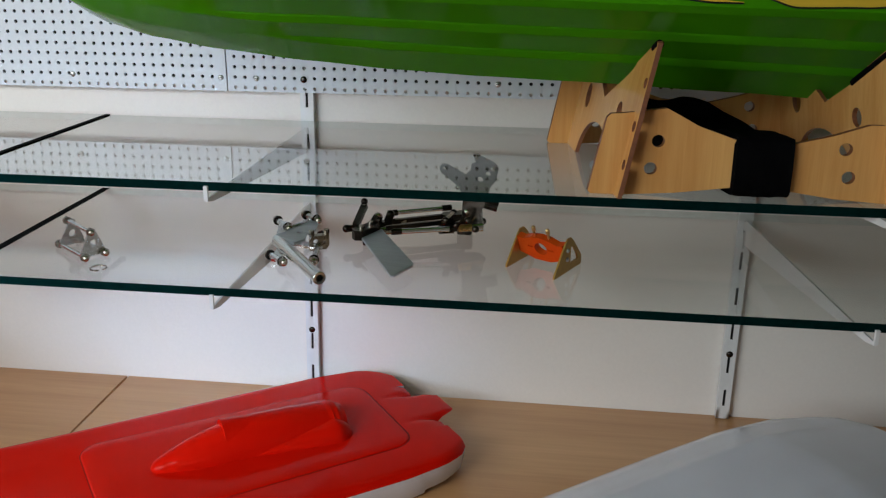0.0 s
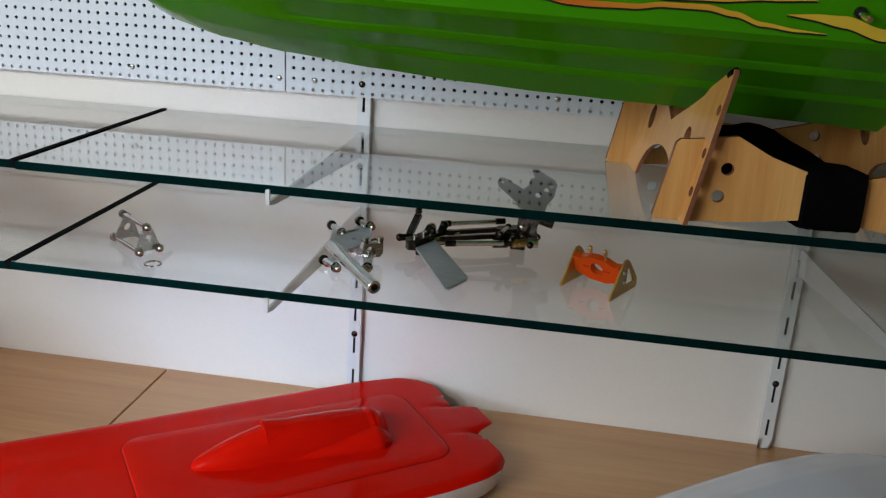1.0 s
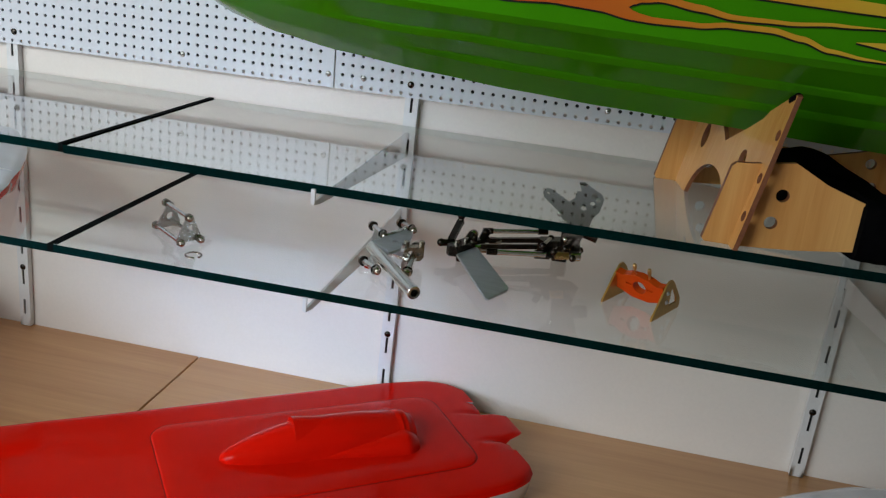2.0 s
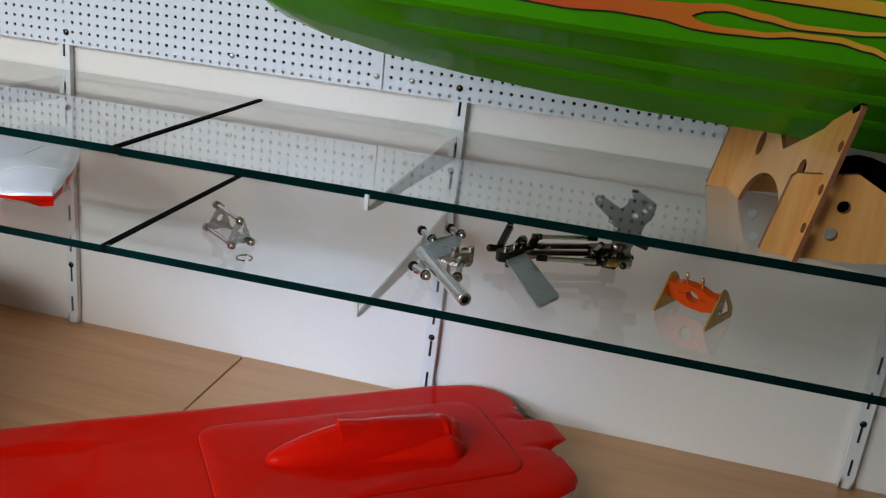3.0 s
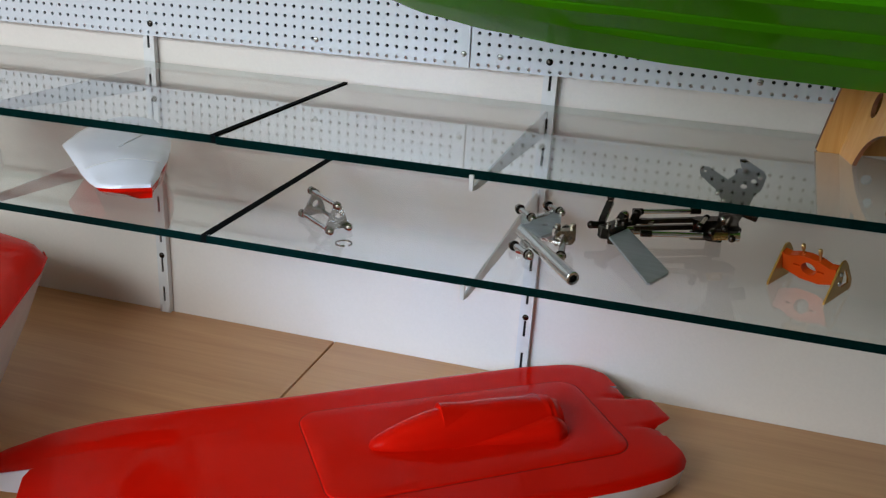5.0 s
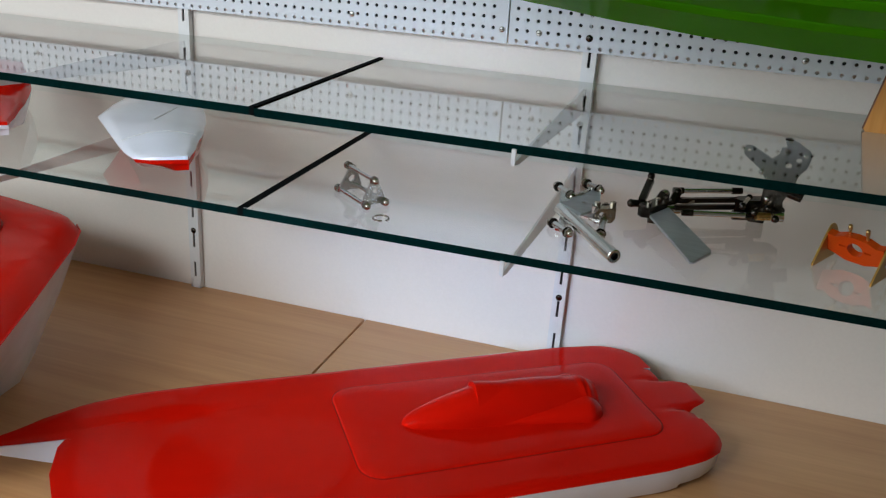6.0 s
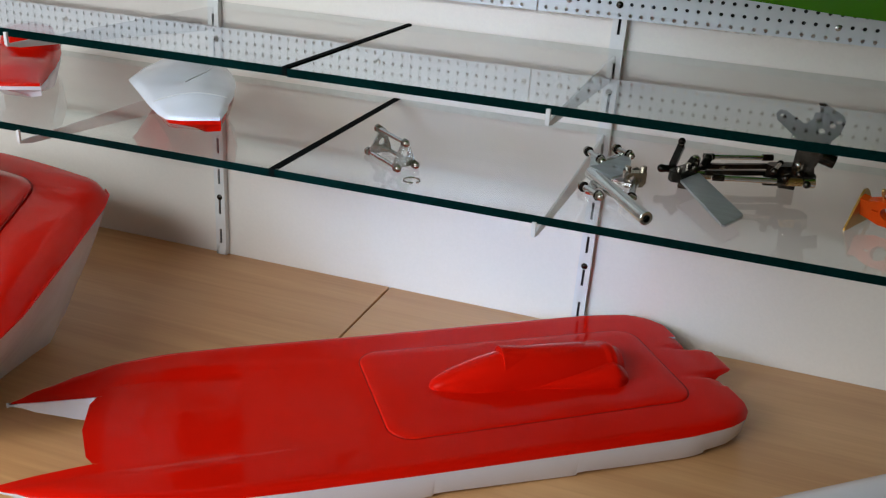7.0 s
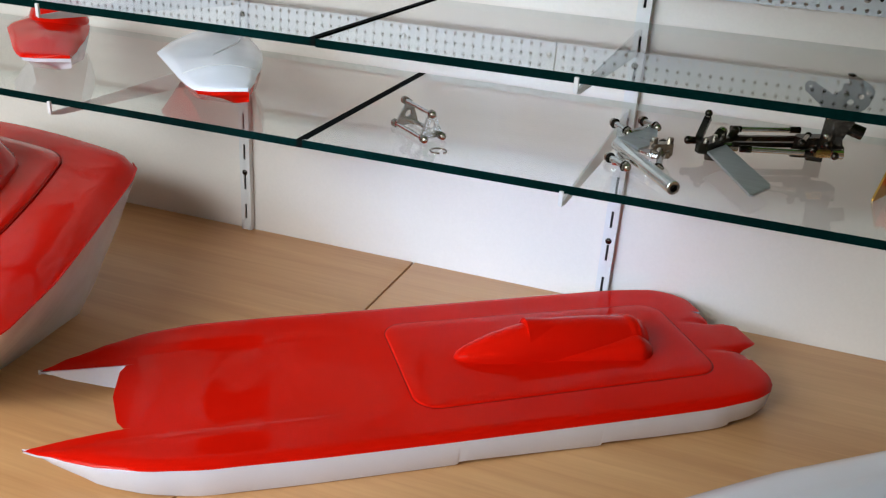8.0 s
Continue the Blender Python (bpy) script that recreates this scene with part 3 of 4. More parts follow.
def outboard_hull():
    b = thing("deep_hull", pose(0, 0, TOP), "large red decked model boat hull with white flared sides", "model boat")
    right = [(0, -1.092, 1.215), (0.012, -1.079, 1.208), (0.028, -1.069, 1.194), (0.08, -1.040, 1.145), (0.18, -1.000, 1.055), (0.3, -0.948, 0.940), (0.42, -0.897, 0.820), (0.54, -0.860, 0.700), (0.66, -0.882, 0.655), (0.8, -0.95, 0.620), (0.92, -1.06, 0.602), (1.0, -1.165, 0.597)]
    left = [(0, -1.50, 1.252), (0.18, -1.51, 1.10), (0.42, -1.48, 0.86), (0.66, -1.44, 0.74), (0.8, -1.38, 0.67), (0.92, -1.28, 0.615), (1.0, -1.175, 0.597)]
    chine = [(0, -1.078, 1.204), (0.08, -1.066, 1.145), (0.18, -1.052, 1.065), (0.25, -1.046, 1.010), (0.3, -1.043, 0.965), (0.42, -1.033, 0.870), (0.54, -1.032, 0.790), (0.66, -1.060, 0.73), (0.8, -1.11, 0.68), (0.92, -1.15, 0.63), (1.0, -1.17, 0.602)]
    n = 40
    hull, deck = [], []
    for i in range(n + 1):
        k = i / n
        r, l, c = mix_rows(right, k), mix_rows(left, k), mix_rows(chine, k)
        zs = 0.176 + 0.012 * k
        zc = 0.158 * max(0, 1 - k / 0.25) ** 1.1 + 0.10 * max(0, (k - 0.6) / 0.4) ** 1.6
        mid = ((r[0] + l[0]) / 2, (r[1] + l[1]) / 2)
        cl = (2 * mid[0] - c[0], 2 * mid[1] - c[1])
        flare = lambda p, q, t: (p[0] + (q[0] - p[0]) * t ** 1.15, p[1] + (q[1] - p[1]) * t ** 1.15, zs - 0.0145 + (zc - zs + 0.0145) * t)
        hull.append([flare(r, c, t) for t in (0, 0.25, 0.5, 0.75, 0.92, 1.0)] + [(c[0] * 0.8 + cl[0] * 0.2, c[1] * 0.8 + cl[1] * 0.2, zc + 0.001), (mid[0], mid[1], zc + 0.002), cl + (zc,)] + [flare(l, cl, t) for t in (0.75, 0.5, 0.25, 0)])
        ring = []
        for j in range(25):
            s = j / 24
            e = max(0, 1 - min(s, 1 - s) / 0.075)
            ring.append((r[0] + (l[0] - r[0]) * s, r[1] + (l[1] - r[1]) * s, zs + 0.010 * math.sin(math.pi * s) - 0.0135 * e ** 2 - (0.002 * max(0, 1 - k / 0.02) ** 2)))
        deck.append(ring)
    part("hull", loft(bmesh.new(), hull), WHITE, b, "white flared hull side", smooth=40)
    part("deck", loft(bmesh.new(), deck, closed=False), RED, b, "glossy red deck", smooth=60)
    rim = bmesh.new()
    pts = [Vector((*mix_rows(right, i / n), 0.1635 + 0.012 * i / n)) for i in range(n + 1)]
    for p, q in zip(pts, pts[1:]):
        rod(rim, p, q, 0.0014, 8)
    part("rubbing_strip", rim, RED, b, "red rolled deck edge")
    # hatch following the deck edges
    def hatch_ring(inset, z):
        path = [(-1.48, 1.165), (-1.235, 1.142), (-1.165, 1.125), (-1.13, 1.06), (-1.0, 0.78), (-1.02, 0.71), (-1.12, 0.67), (-1.28, 0.69), (-1.40, 0.80), (-1.47, 1.0)]
        c = Vector((-1.25, 0.85, 0))
        out = []
        for x, y in soften(path, 2):
            d = (c - Vector((x, y, 0))).normalized() * inset
            out.append((x + d.x, y + d.y, z))
        return out
    top_z = 0.1875
    hatch = part("hatch", loft(bmesh.new(), [hatch_ring(i - 0.016, z) for i, z in ((0, 0.170), (0, top_z), (0.002, top_z + 0.002), (0.02, top_z + 0.003))]), RED, b, "glossy red raised hatch cover", smooth=50)
    part("hatch_joint", loft(bmesh.new(), [hatch_ring(-0.0182, z) for z in (0.17, 0.1875)]), RED_LINE, hatch, "dark line round the hatch")
    rim = soften([(-1.205, 1.112), (-1.128, 0.985), (-1.085, 0.89), (-1.11, 0.80), (-1.25, 0.78), (-1.38, 0.88), (-1.41, 1.10)], 2)
    bm = bmesh.new()
    loft(bm, [[(-1.25 + (x + 1.25) * s, 0.93 + (y - 0.93) * s, z) for x, y in rim] for s, z in ((1.0, top_z), (0.985, top_z + 0.012), (0.93, top_z + 0.024), (0.72, top_z + 0.070), (0.50, top_z + 0.110), (0.2, top_z + 0.125))])
    part("cockpit_fairing", bm, RED, hatch, "red cockpit fairing", smooth=60)


outboard_hull()


# ---- white hull lying on the board ----
def white_hull():
    m = Matrix.Translation((0.492, 1.227, TOP)) @ Matrix(((-0.767, 0.642, 0, 0), (-0.642, -0.767, 0, 0), (0, 0, 1, 0), (0, 0, 0, 1)))
    b = thing("white_hull", m, "plain glossy white model boat hull lying on the board", "model boat")
    half = [(0.0, 0.055), (0.006, 0.076), (0.02, 0.094), (0.043, 0.110), (0.105, 0.137), (0.2, 0.148), (0.3, 0.150), (0.6, 0.150), (0.78, 0.135), (0.9, 0.09), (0.97, 0.03), (0.985, 0.004)]
    n, yc = 60, 0.0
    deck, hull = [], []
    for i in range(n + 1):
        l = 0.985 * i / n
        w = mix_rows(half, l)
        crown = 0.030 * min(1, (l + 0.02) / 0.2)
        ring = []
        for j in range(29):
            s = -1 + 2 * j / 28
            ring.append((l, yc + w * s, 0.075 + crown * (1 - abs(s) ** 2.2) - 0.008 * abs(s) ** 12 + 0.004 * math.exp(-((abs(s) - 0.45) / 0.10) ** 2) * min(1, l / 0.25)))
        deck.append(ring)
        lift = 0.035 * max(0, (l - 0.7) / 0.285) ** 2
        hull.append([(l, yc + w * s, z) for s, z in ((-0.995, 0.066), (-0.96, 0.035 + lift * 0.5), (-0.88, 0.004 + lift), (-0.6, lift), (0.6, lift), (0.88, 0.004 + lift), (0.96, 0.035 + lift * 0.5), (0.995, 0.066))])
    part("deck", loft(bmesh.new(), deck, closed=False), WHITE, b, smooth=60)
    part("hull", loft(bmesh.new(), hull), WHITE, b, smooth=40)


white_hull()


# ---- two small hulls on the lower shelf ----
def small_hull(tip, deck_mat, hull_mat, label, deck_label, hull_label, cockpit, spread):
    b = thing("small_hull", pose(tip[0], tip[1], LOW), label, "model boat", "small boats on the shelf")
    ax = Vector((-0.70, 0.714, 0))
    near = [(0.0, 0.0006), (0.004, 0.033), (0.020, 0.061), (0.05, 0.067), (0.09, 0.070), (0.152, 0.072), (0.24, 0.0755), (0.275, 0.060), (0.34, 0.022)]
    far = [(l, w * spread) for l, w in ((0.0, 0.0006), (0.05, 0.020), (0.131, 0.0475), (0.173, 0.059), (0.218, 0.068), (0.26, 0.071), (0.34, 0.074))]
    side = Vector((-0.714, -0.70, 0))
    n = 30
    deck, hull = [], []
    for i in range(n + 1):
        l = 0.33 * i / n
        wn, wf = mix_rows(near, l), mix_rows(far, l)
        p0 = ax * l
        zt = 0.044 + 0.004 * (1 - i / n)
        ring = []
        for j in range(21):
            s = j / 20
            p = p0 + side * (wn * (1 - s) - wf * s)
            e = max(0, 1 - min(s, 1 - s) / 0.08)
            ring.append((p.x, p.y, zt + 0.010 * math.sin(math.pi * s) * min(1, l / 0.08) - 0.004 * e ** 2))
        deck.append(ring)
        kz = 0.031 * max(0, 1 - l / 0.14) ** 1.4
        def pt(w, z):
            p = p0 + side * w
            return (p.x, p.y, z)
        hull.append([pt(wn, zt - 0.0042), pt(wn * 0.94, zt - 0.009), pt(wn * (0.34 + 0.3 * min(1, l / 0.08)), kz + 0.006), pt((wn - wf) / 4, kz), pt(-wf * 0.80, kz + 0.012), pt(-wf * 0.97, zt - 0.012), pt(-wf, zt - 0.0042)])
    d = part("deck", loft(bmesh.new(), deck, closed=False), deck_mat, b, deck_label, smooth=60)
    part("hull", loft(bmesh.new(), hull), hull_mat, b, hull_label, smooth=40)
    if deck_mat is WHITE:
        bm = bmesh.new()
        for l in (0.098,):
            i = int(l / 0.33 * n)
            pts = [Vector(p) + Vector((0, 0, 0.0004)) for p in deck[i]]
            for p, q in zip(pts[1:-1], pts[2:-1]):
                rod(bm, p, q, 0.0008, 6)
        part("deck_joint", bm, STEEL_PAINT, d, "fine joint across the deck")
        bm = bmesh.new()
        path = [Vector((0.150, 0.014)), Vector((0.168, 0.002)), Vector((0.19, -0.0123)), Vector((0.22, -0.0296)), Vector((0.246, -0.0407)), Vector((0.275, -0.050))]
        pts = []
        for l, w in path:
            wn, wf = mix_rows(near, l), mix_rows(far, l)
            p = ax * l + side * w
            pts.append(Vector((p.x, p.y, 0.0444 + 0.004 * (1 - l / 0.33) + 0.010 * math.sin(math.pi * (wn - w) / (wn + wf)))))
        for p, q in zip(pts, pts[1:]):
            rod(bm, p, q, 0.0006, 6)
        part("hatch_joint", bm, STEEL_PAINT, d, "fine curved joint of the hatch")
        return
    c = ax * 0.262
    bm = bmesh.new()
    rings = []
    for s, z in ((1.0, 0.046), (0.94, 0.054), (0.8, 0.058 + cockpit), (0.45, 0.060 + cockpit)):
        rings.append([tuple(c + ax * (0.085 * s * math.cos(a)) + side * (0.045 * s * math.sin(a)) + Vector((0, 0, z))) for a in [2 * math.pi * j / 28 for j in range(28)]])
    loft(bm, rings)
    part("cockpit", bm, deck_mat, d, "raised cockpit fairing", smooth=60)


small_hull((-0.748, 1.017), WHITE, RED, "small white decked boat with red bottom on glass shelf", "white deck", "red hull bottom", 0.0, 1.0)
small_hull((-1.034, 1.038), RED, WHITE, "small red decked boat with white bottom on glass shelf", "red deck", "white hull bottom", 0.012, 0.62)


# ---- wooden stand with the green boat ----
STAND = pose(0.064, 1.02, UP - 0.0014, 0, 0, 0.4)
HALF = 0.1375
FALL = 0.0206  # the shelf drops a little towards the wall
SKEW = 0.185  # the cradle plates stand at a slant between the two boards


def ply(name, outline, holes, depth, place, parent, label):
    """A plywood piece with a darker sawn edge."""
    bm = plate(bmesh.new(), outline, holes, depth, lambda a, b, c: Vector((a, b, c)))
    bm.normal_update()
    for f in bm.faces:
        f.material_index = 0 if abs(f.normal.z) > 0.5 else 1
    for v in bm.verts:
        p = place(v.co.x, v.co.y, v.co.z)
        v.co = Vector((p.x - SKEW * p.y, p.y, p.z - FALL * p.y))
    ob = part(name, bm, PLY, parent, label, smooth=0)
    ob.data.materials.append(PLY_EDGE)
    return ob


def boat_stand():
    st = thing("boat_stand", STAND, "varnished plywood boat stand with round holes and a black strap", "boat stand")
    for v in (0.002, 0.266):
        out = [(0.0, 0.003), (0.003, 0.0), (0.036, 0.0), (0.09, 0.004), (0.15, 0.012), (0.20, 0.010), (0.25, 0.003), (0.298, 0.0), (0.330, 0.0), (0.333, 0.003), (0.318, 0.076), (0.314, 0.080),
               (0.275, 0.080), (0.24, 0.068), (0.20, 0.058), (0.145, 0.062), (0.11, 0.074), (0.076, 0.092), (0.034, 0.086), (0.020, 0.085), (0.016, 0.081)]
        holes = [circle(0.069, 0.058, 0.0066), circle(0.063, 0.029, 0.0066), circle(0.254, 0.055, 0.0066), circle(0.260, 0.026, 0.0066)]
        ply("side_board", out, holes, 0.0065, lambda a, b, c: Vector((a, v + c, b)), st, "pale varnished plywood side board")
    for u0, tilt in ((0.0265, 0.196), (0.2985, -0.13)):
        out = [(-0.017, 0.0), (0.062, 0.0), *[(0.1375 - 0.0745 * math.cos(math.pi * k / 18), 0.051 * math.sin(math.pi * k / 18)) for k in range(1, 18)], (0.213, 0.0), (0.283, 0.0), (0.288, 0.09), (0.288, 0.155),
               (0.255, 0.138), (0.200, 0.1115), (0.1375, 0.082), (0.075, 0.1115), (0.050, 0.1245), (0.040, 0.134), (-0.008, 0.1595), (-0.013, 0.158), (-0.016, 0.08)]
        holes = [circle(-0.0065, 0.118, 0.0056), circle(-0.0070, 0.074, 0.0056), circle(-0.0075, 0.034, 0.0056), circle(0.062, 0.078, 0.0105), circle(0.215, 0.072, 0.012, 16, 0.015), circle(0.272, 0.10, 0.0066)]
        cp = ply("cradle_plate", out, holes, 0.0048, lambda a, b, c: Vector((u0 + tilt * b + c, a, b)), st, "plywood cradle plate with a wide notch")
        for side in (-1, 1):
            for a0, a1 in (((0.136, 0.147),) if u0 < 0.1 else ((0.062, 0.147),)):
                p = [(HALF + side * a, 0.082 + (a * 0.472 if a < 0.0625 else 0.0295 + (a - 0.0625) * 0.525)) for a in (a0, a1)]
                q = [Vector((u0 + tilt * z + 0.003 - SKEW * y, y, z + 0.0012 - FALL * y)) for y, z in p]
                part("foam_pad", rod(bmesh.new(), q[0], q[1], 0.0045, 10), FABRIC, cp, "black foam edging under the hull")
    # black strap wound round both side boards
    rings = []
    for i in range(15):
        k = i / 14
        wob = 0.0004 * math.sin(i * 1.7) + 0.0003 * math.sin(i * 3.1)
        loop = [(-0.003, 0.0075), (-0.0055, 0.011), (-0.0065, 0.032), (-0.005, 0.058), (0.0, 0.0645), (0.03, 0.064), (0.09, 0.058), (0.15, 0.054), (0.21, 0.056), (0.266, 0.0630), (0.280, 0.058), (0.281, 0.03), (0.278, 0.004), (0.262, 0.003), (0.140, 0.004), (0.008, 0.002)]
        ring = []
        for v, z in loop:
            far = max(0, min(1, v / 0.27))
            u = 0.147 + 0.056 * k - 0.035 * far * (1 - k) + 0.004 * math.sin(v * 60) * (1 if k in (0.0, 1.0) else 0)
            dip = 0.001 * math.sin(math.pi * k) if z < 0.01 else 0.0
            ring.append((u - SKEW * v, v + wob, z + wob * 0.7 - dip - FALL * v + 0.003 * math.sin(9 * k + 30 * v) * (1 if z > 0.05 and v > 0.02 else 0)))
        rings.append(ring)
    part("strap", loft(bmesh.new(), rings), FABRIC, st, "wide black fabric strap", smooth=60)
    return st


boat_stand()

HULL = pose(0.064, 1.02, 0, 0, 0, math.degrees(math.atan2(0.178, 0.984)))
KEEL = [(-0.735, 1.50), (-0.70, 1.462), (-0.66, 1.418), (-0.60, 1.368), (-0.56, 1.341), (-0.525, 1.317), (-0.47, 1.300), (-0.40, 1.2865), (-0.30, 1.273), (-0.20, 1.2625), (-0.10, 1.2545), (0.0, 1.2485), (0.2, 1.2345), (0.3, 1.2265), (0.75, 1.195)]
BEAM = [(-0.735, 0.0015), (-0.70, 0.020), (-0.66, 0.045), (-0.60, 0.080), (-0.50, 0.128), (-0.40, 0.160), (-0.30, 0.178), (-0.20, 0.186), (0.0, 0.1885), (0.75, 0.186)]


def chine_z(u):
    return 1.351 - 0.038 * u + 0.45 * max(0, -0.42 - u) ** 1.5


def sheer(u):
    return chine_z(u) + 0.085 - 0.03 * max(0, (u - 0.1) / 0.6)


def side_point(u, h, off=0.0):
    """A point on the near topside, h metres above the chine."""
    b = mix_rows(BEAM, u)
    return Vector((u, HALF - b - 0.10 * h - off, chine_z(u) + h))


def green_boat():
    boat = thing("green_boat", HULL, "glossy lime green model boat with painted flames on a stand", "model boat")
    n = 90
    bottom, side_n, side_f, deck = [], [], [], []
    for i in range(n + 1):
        u = -0.735 + 1.485 * i / n
        zk, b, zc, zs = mix_rows(KEEL, u), mix_rows(BEAM, u), chine_z(u), sheer(u)
        zc = max(zc, zk + 0.001)
        ring = []
        for s in (-1, 1):
            half = []
            for k, lift in ((0.0, 0), (0.02, 0), (0.36, 0), (0.362, -0.0045), (0.405, -0.0015), (0.41, 0), (0.66, 0), (0.662, -0.0045), (0.705, -0.0015), (0.71, 0), (0.955, 0), (0.957, -0.003), (1.0, 0)):
                fade = min(1, max(0, (u + 0.50 - 0.25 * (1 - k)) / 0.08)) if lift else 0
                bow = 0.012 * math.sin(math.pi * k) * min(1, max(0, (-0.25 - u) / 0.3))
                half.append((u, HALF + s * b * k, zk + (zc - zk) * k + lift * fade - bow))
            if s == -1:
                ring = list(reversed(half))
            else:
                far = half
        bottom.append(ring + far[1:])
        side_n.append([tuple(side_point(u, (zs - zc) * t + (zc - chine_z(u)))) for t in (0, 0.25, 0.5, 0.75, 0.95, 1)])
        side_f.append([(u, HALF + b + 0.1 * (zs - zc) * t, zc + (zs - zc) * t) for t in (0, 0.25, 0.5, 0.75, 0.95, 1)])
        yn, yf = side_n[-1][-1][1], side_f[-1][-1][1]
        deck.append([(u, yn + (yf - yn) * j / 12, zs + 0.025 * math.sin(math.pi * j / 12)) for j in range(13)])
    part("hull_bottom", loft(bmesh.new(), bottom, closed=False), GREEN, boat, "green vee bottom with spray rails", smooth=22)
    part("topside", loft(bmesh.new(), side_n, closed=False), GREEN, boat, "lime green topside", smooth=60)
    part("topside", loft(bmesh.new(), side_f, closed=False), GREEN, boat, "lime green topside", smooth=60)
    part("deck", loft(bmesh.new(), deck, closed=False), GREEN, boat, "lime green deck", smooth=60)
    u = 0.75
    zk, b, zc = mix_rows(KEEL, u), mix_rows(BEAM, u), chine_z(u)
    bm = bmesh.new()
    plate(bm, [(HALF, zk), (HALF + b, zc), (HALF + b, sheer(u)), (HALF - b, sheer(u)), (HALF - b, zc)], [], 0.004, lambda a, c, d: Vector((u - 0.001 + d, a, c)))
    part("transom", bm, GREEN, boat, "green transom", smooth=0)

    def stroke(path, grow, off, mat, name, parent, drop=0.0):
        pts = []
        for a, c in zip(path, path[1:]):
            for k in range(12):
                t = k / 12
                t2 = t * t * (3 - 2 * t)
                pts.append((a[0] + (c[0] - a[0]) * t, a[1] + (c[1] - a[1]) * t2, a[2] + (c[2] - a[2]) * t))
        pts.append(path[-1])
        rows = []
        for j, (uu, h, w) in enumerate(pts):
            w = w / 2
            rows.append([side_point(uu, h - drop + (w + grow) * q, off) for q in (-1, -0.5, 0, 0.5, 1)])
        return part(name, loft(bmesh.new(), rows, closed=False), mat, parent, smooth=60)

    flames = [
        [(-0.40, 0.022, 0.0006), (-0.33, 0.0195, 0.006), (-0.28, 0.0195, 0.008), (-0.23, 0.019, 0.010), (-0.18, 0.0225, 0.011), (-0.14, 0.0235, 0.016), (-0.118, 0.0225, 0.021)],
        [(-0.118, 0.0172, 0.0106), (-0.113, 0.0158, 0.0082), (-0.106, 0.0148, 0.0066), (-0.095, 0.0140, 0.0055), (-0.055, 0.0150, 0.0045), (-0.025, 0.0190, 0.0045), (0.012, 0.0198, 0.0050), (0.039, 0.0160, 0.0050), (0.066, 0.0090, 0.0040), (0.100, 0.0060, 0.0025), (0.127, 0.0053, 0.0004)],
        [(-0.118, 0.0278, 0.0106), (-0.113, 0.0297, 0.0085), (-0.106, 0.0316, 0.0071), (-0.09, 0.0335, 0.0060), (-0.055, 0.0300, 0.0060), (-0.025, 0.0262, 0.0045), (0.02, 0.0275, 0.0035), (0.07, 0.0320, 0.0030), (0.113, 0.0340, 0.0004)],
        [(0.087, 0.0195, 0.0004), (0.11, 0.0195, 0.0050), (0.14, 0.0175, 0.0110), (0.18, 0.0085, 0.0110), (0.24, 0.0100, 0.010), (0.32, 0.018, 0.012), (0.45, 0.022, 0.012), (0.6, 0.02, 0.002)],
        [(-0.30, 0.045, 0.0006), (-0.2, 0.047, 0.010), (-0.05, 0.052, 0.014), (0.10, 0.050, 0.010), (0.25, 0.045, 0.012), (0.45, 0.048, 0.006)],
    ]
    for f in flames:
        line = stroke(f, 0.0007, 0.0010, BLACK, "flame_outline", boat, 0.0011)
        stroke(f, 0.0, 0.0016, FLAME, "flame", line)
    p = side_point(0.153, 0.027)
    bm = bmesh.new()
    rod(bm, p + Vector((0, 0.002, 0)), p + Vector((0, -0.004, 0)), 0.0055, 18)
    outlet = part("water_outlet", bm, BLACK, boat, "black ringed water outlet")
    bm = bmesh.new()
    rod(bm, p, p + Vector((0.004, -0.016, -0.005)), 0.0030, 14)
    part("nozzle", bm, ALU, outlet, "aluminium outlet nozzle")


green_boat()


# ---- fittings on the lower shelf ----
def motor_mount():
    """Two drilled triangular cheeks joined by three rods with round nuts."""
    m = thing("motor_mount", pose(0, 0, LOW), "polished aluminium motor mount with drilled cheeks on glass shelf", "motor mount")
    a0, a1 = Vector((-0.591, 1.108, 0.0045)), Vector((-0.5365, 1.0655, 0.0045))
    across = Vector((0.0145, 0.0230, 0))
    up = Vector((0.0035, 0.0070, 0.0285))
    for base, lean in ((a0 + (a1 - a0) * 0.06, 0.0), (a1 - (a1 - a0) * 0.06, -0.0045)):
        e1 = across.normalized()
        width = across.length
        def place(a, b, c, base=base, e1=e1, lean=lean):
            n = (a1 - a0).normalized()
            return base + e1 * a + up * (b / 0.0305) + n * (c - 0.001 + lean * b / 0.0305)
        out = [(-0.003, -0.002), (width + 0.003, -0.002), (width + 0.002, 0.004), (0.0135, 0.031), (0.010, 0.033), (0.0065, 0.031), (-0.003, 0.004)]
        part("cheek", plate(bmesh.new(), out, [circle(0.0125, 0.0135, 0.0046)], 0.003, place), ALU, m, "drilled aluminium cheek", smooth=0)
    along = (a1 - a0).normalized()
    for o, short in ((Vector((0, 0, 0)), 0.0), (across, 0.0), (up + across * 0.20, 0.003)):
        p, q = a0 + o + along * short, a1 + o - along * short
        part("rod", rod(bmesh.new(), p, q, 0.0028), ALU, m)
        d = (q - p).normalized()
        for e, s in ((p, -1), (q, 1)):
            part("nut", ball(rod(bmesh.new(), e, e + d * s * 0.0035, 0.0056, 6), e + d * s * 0.0042, 0.0046), NUT, m, "domed steel nut")


motor_mount()


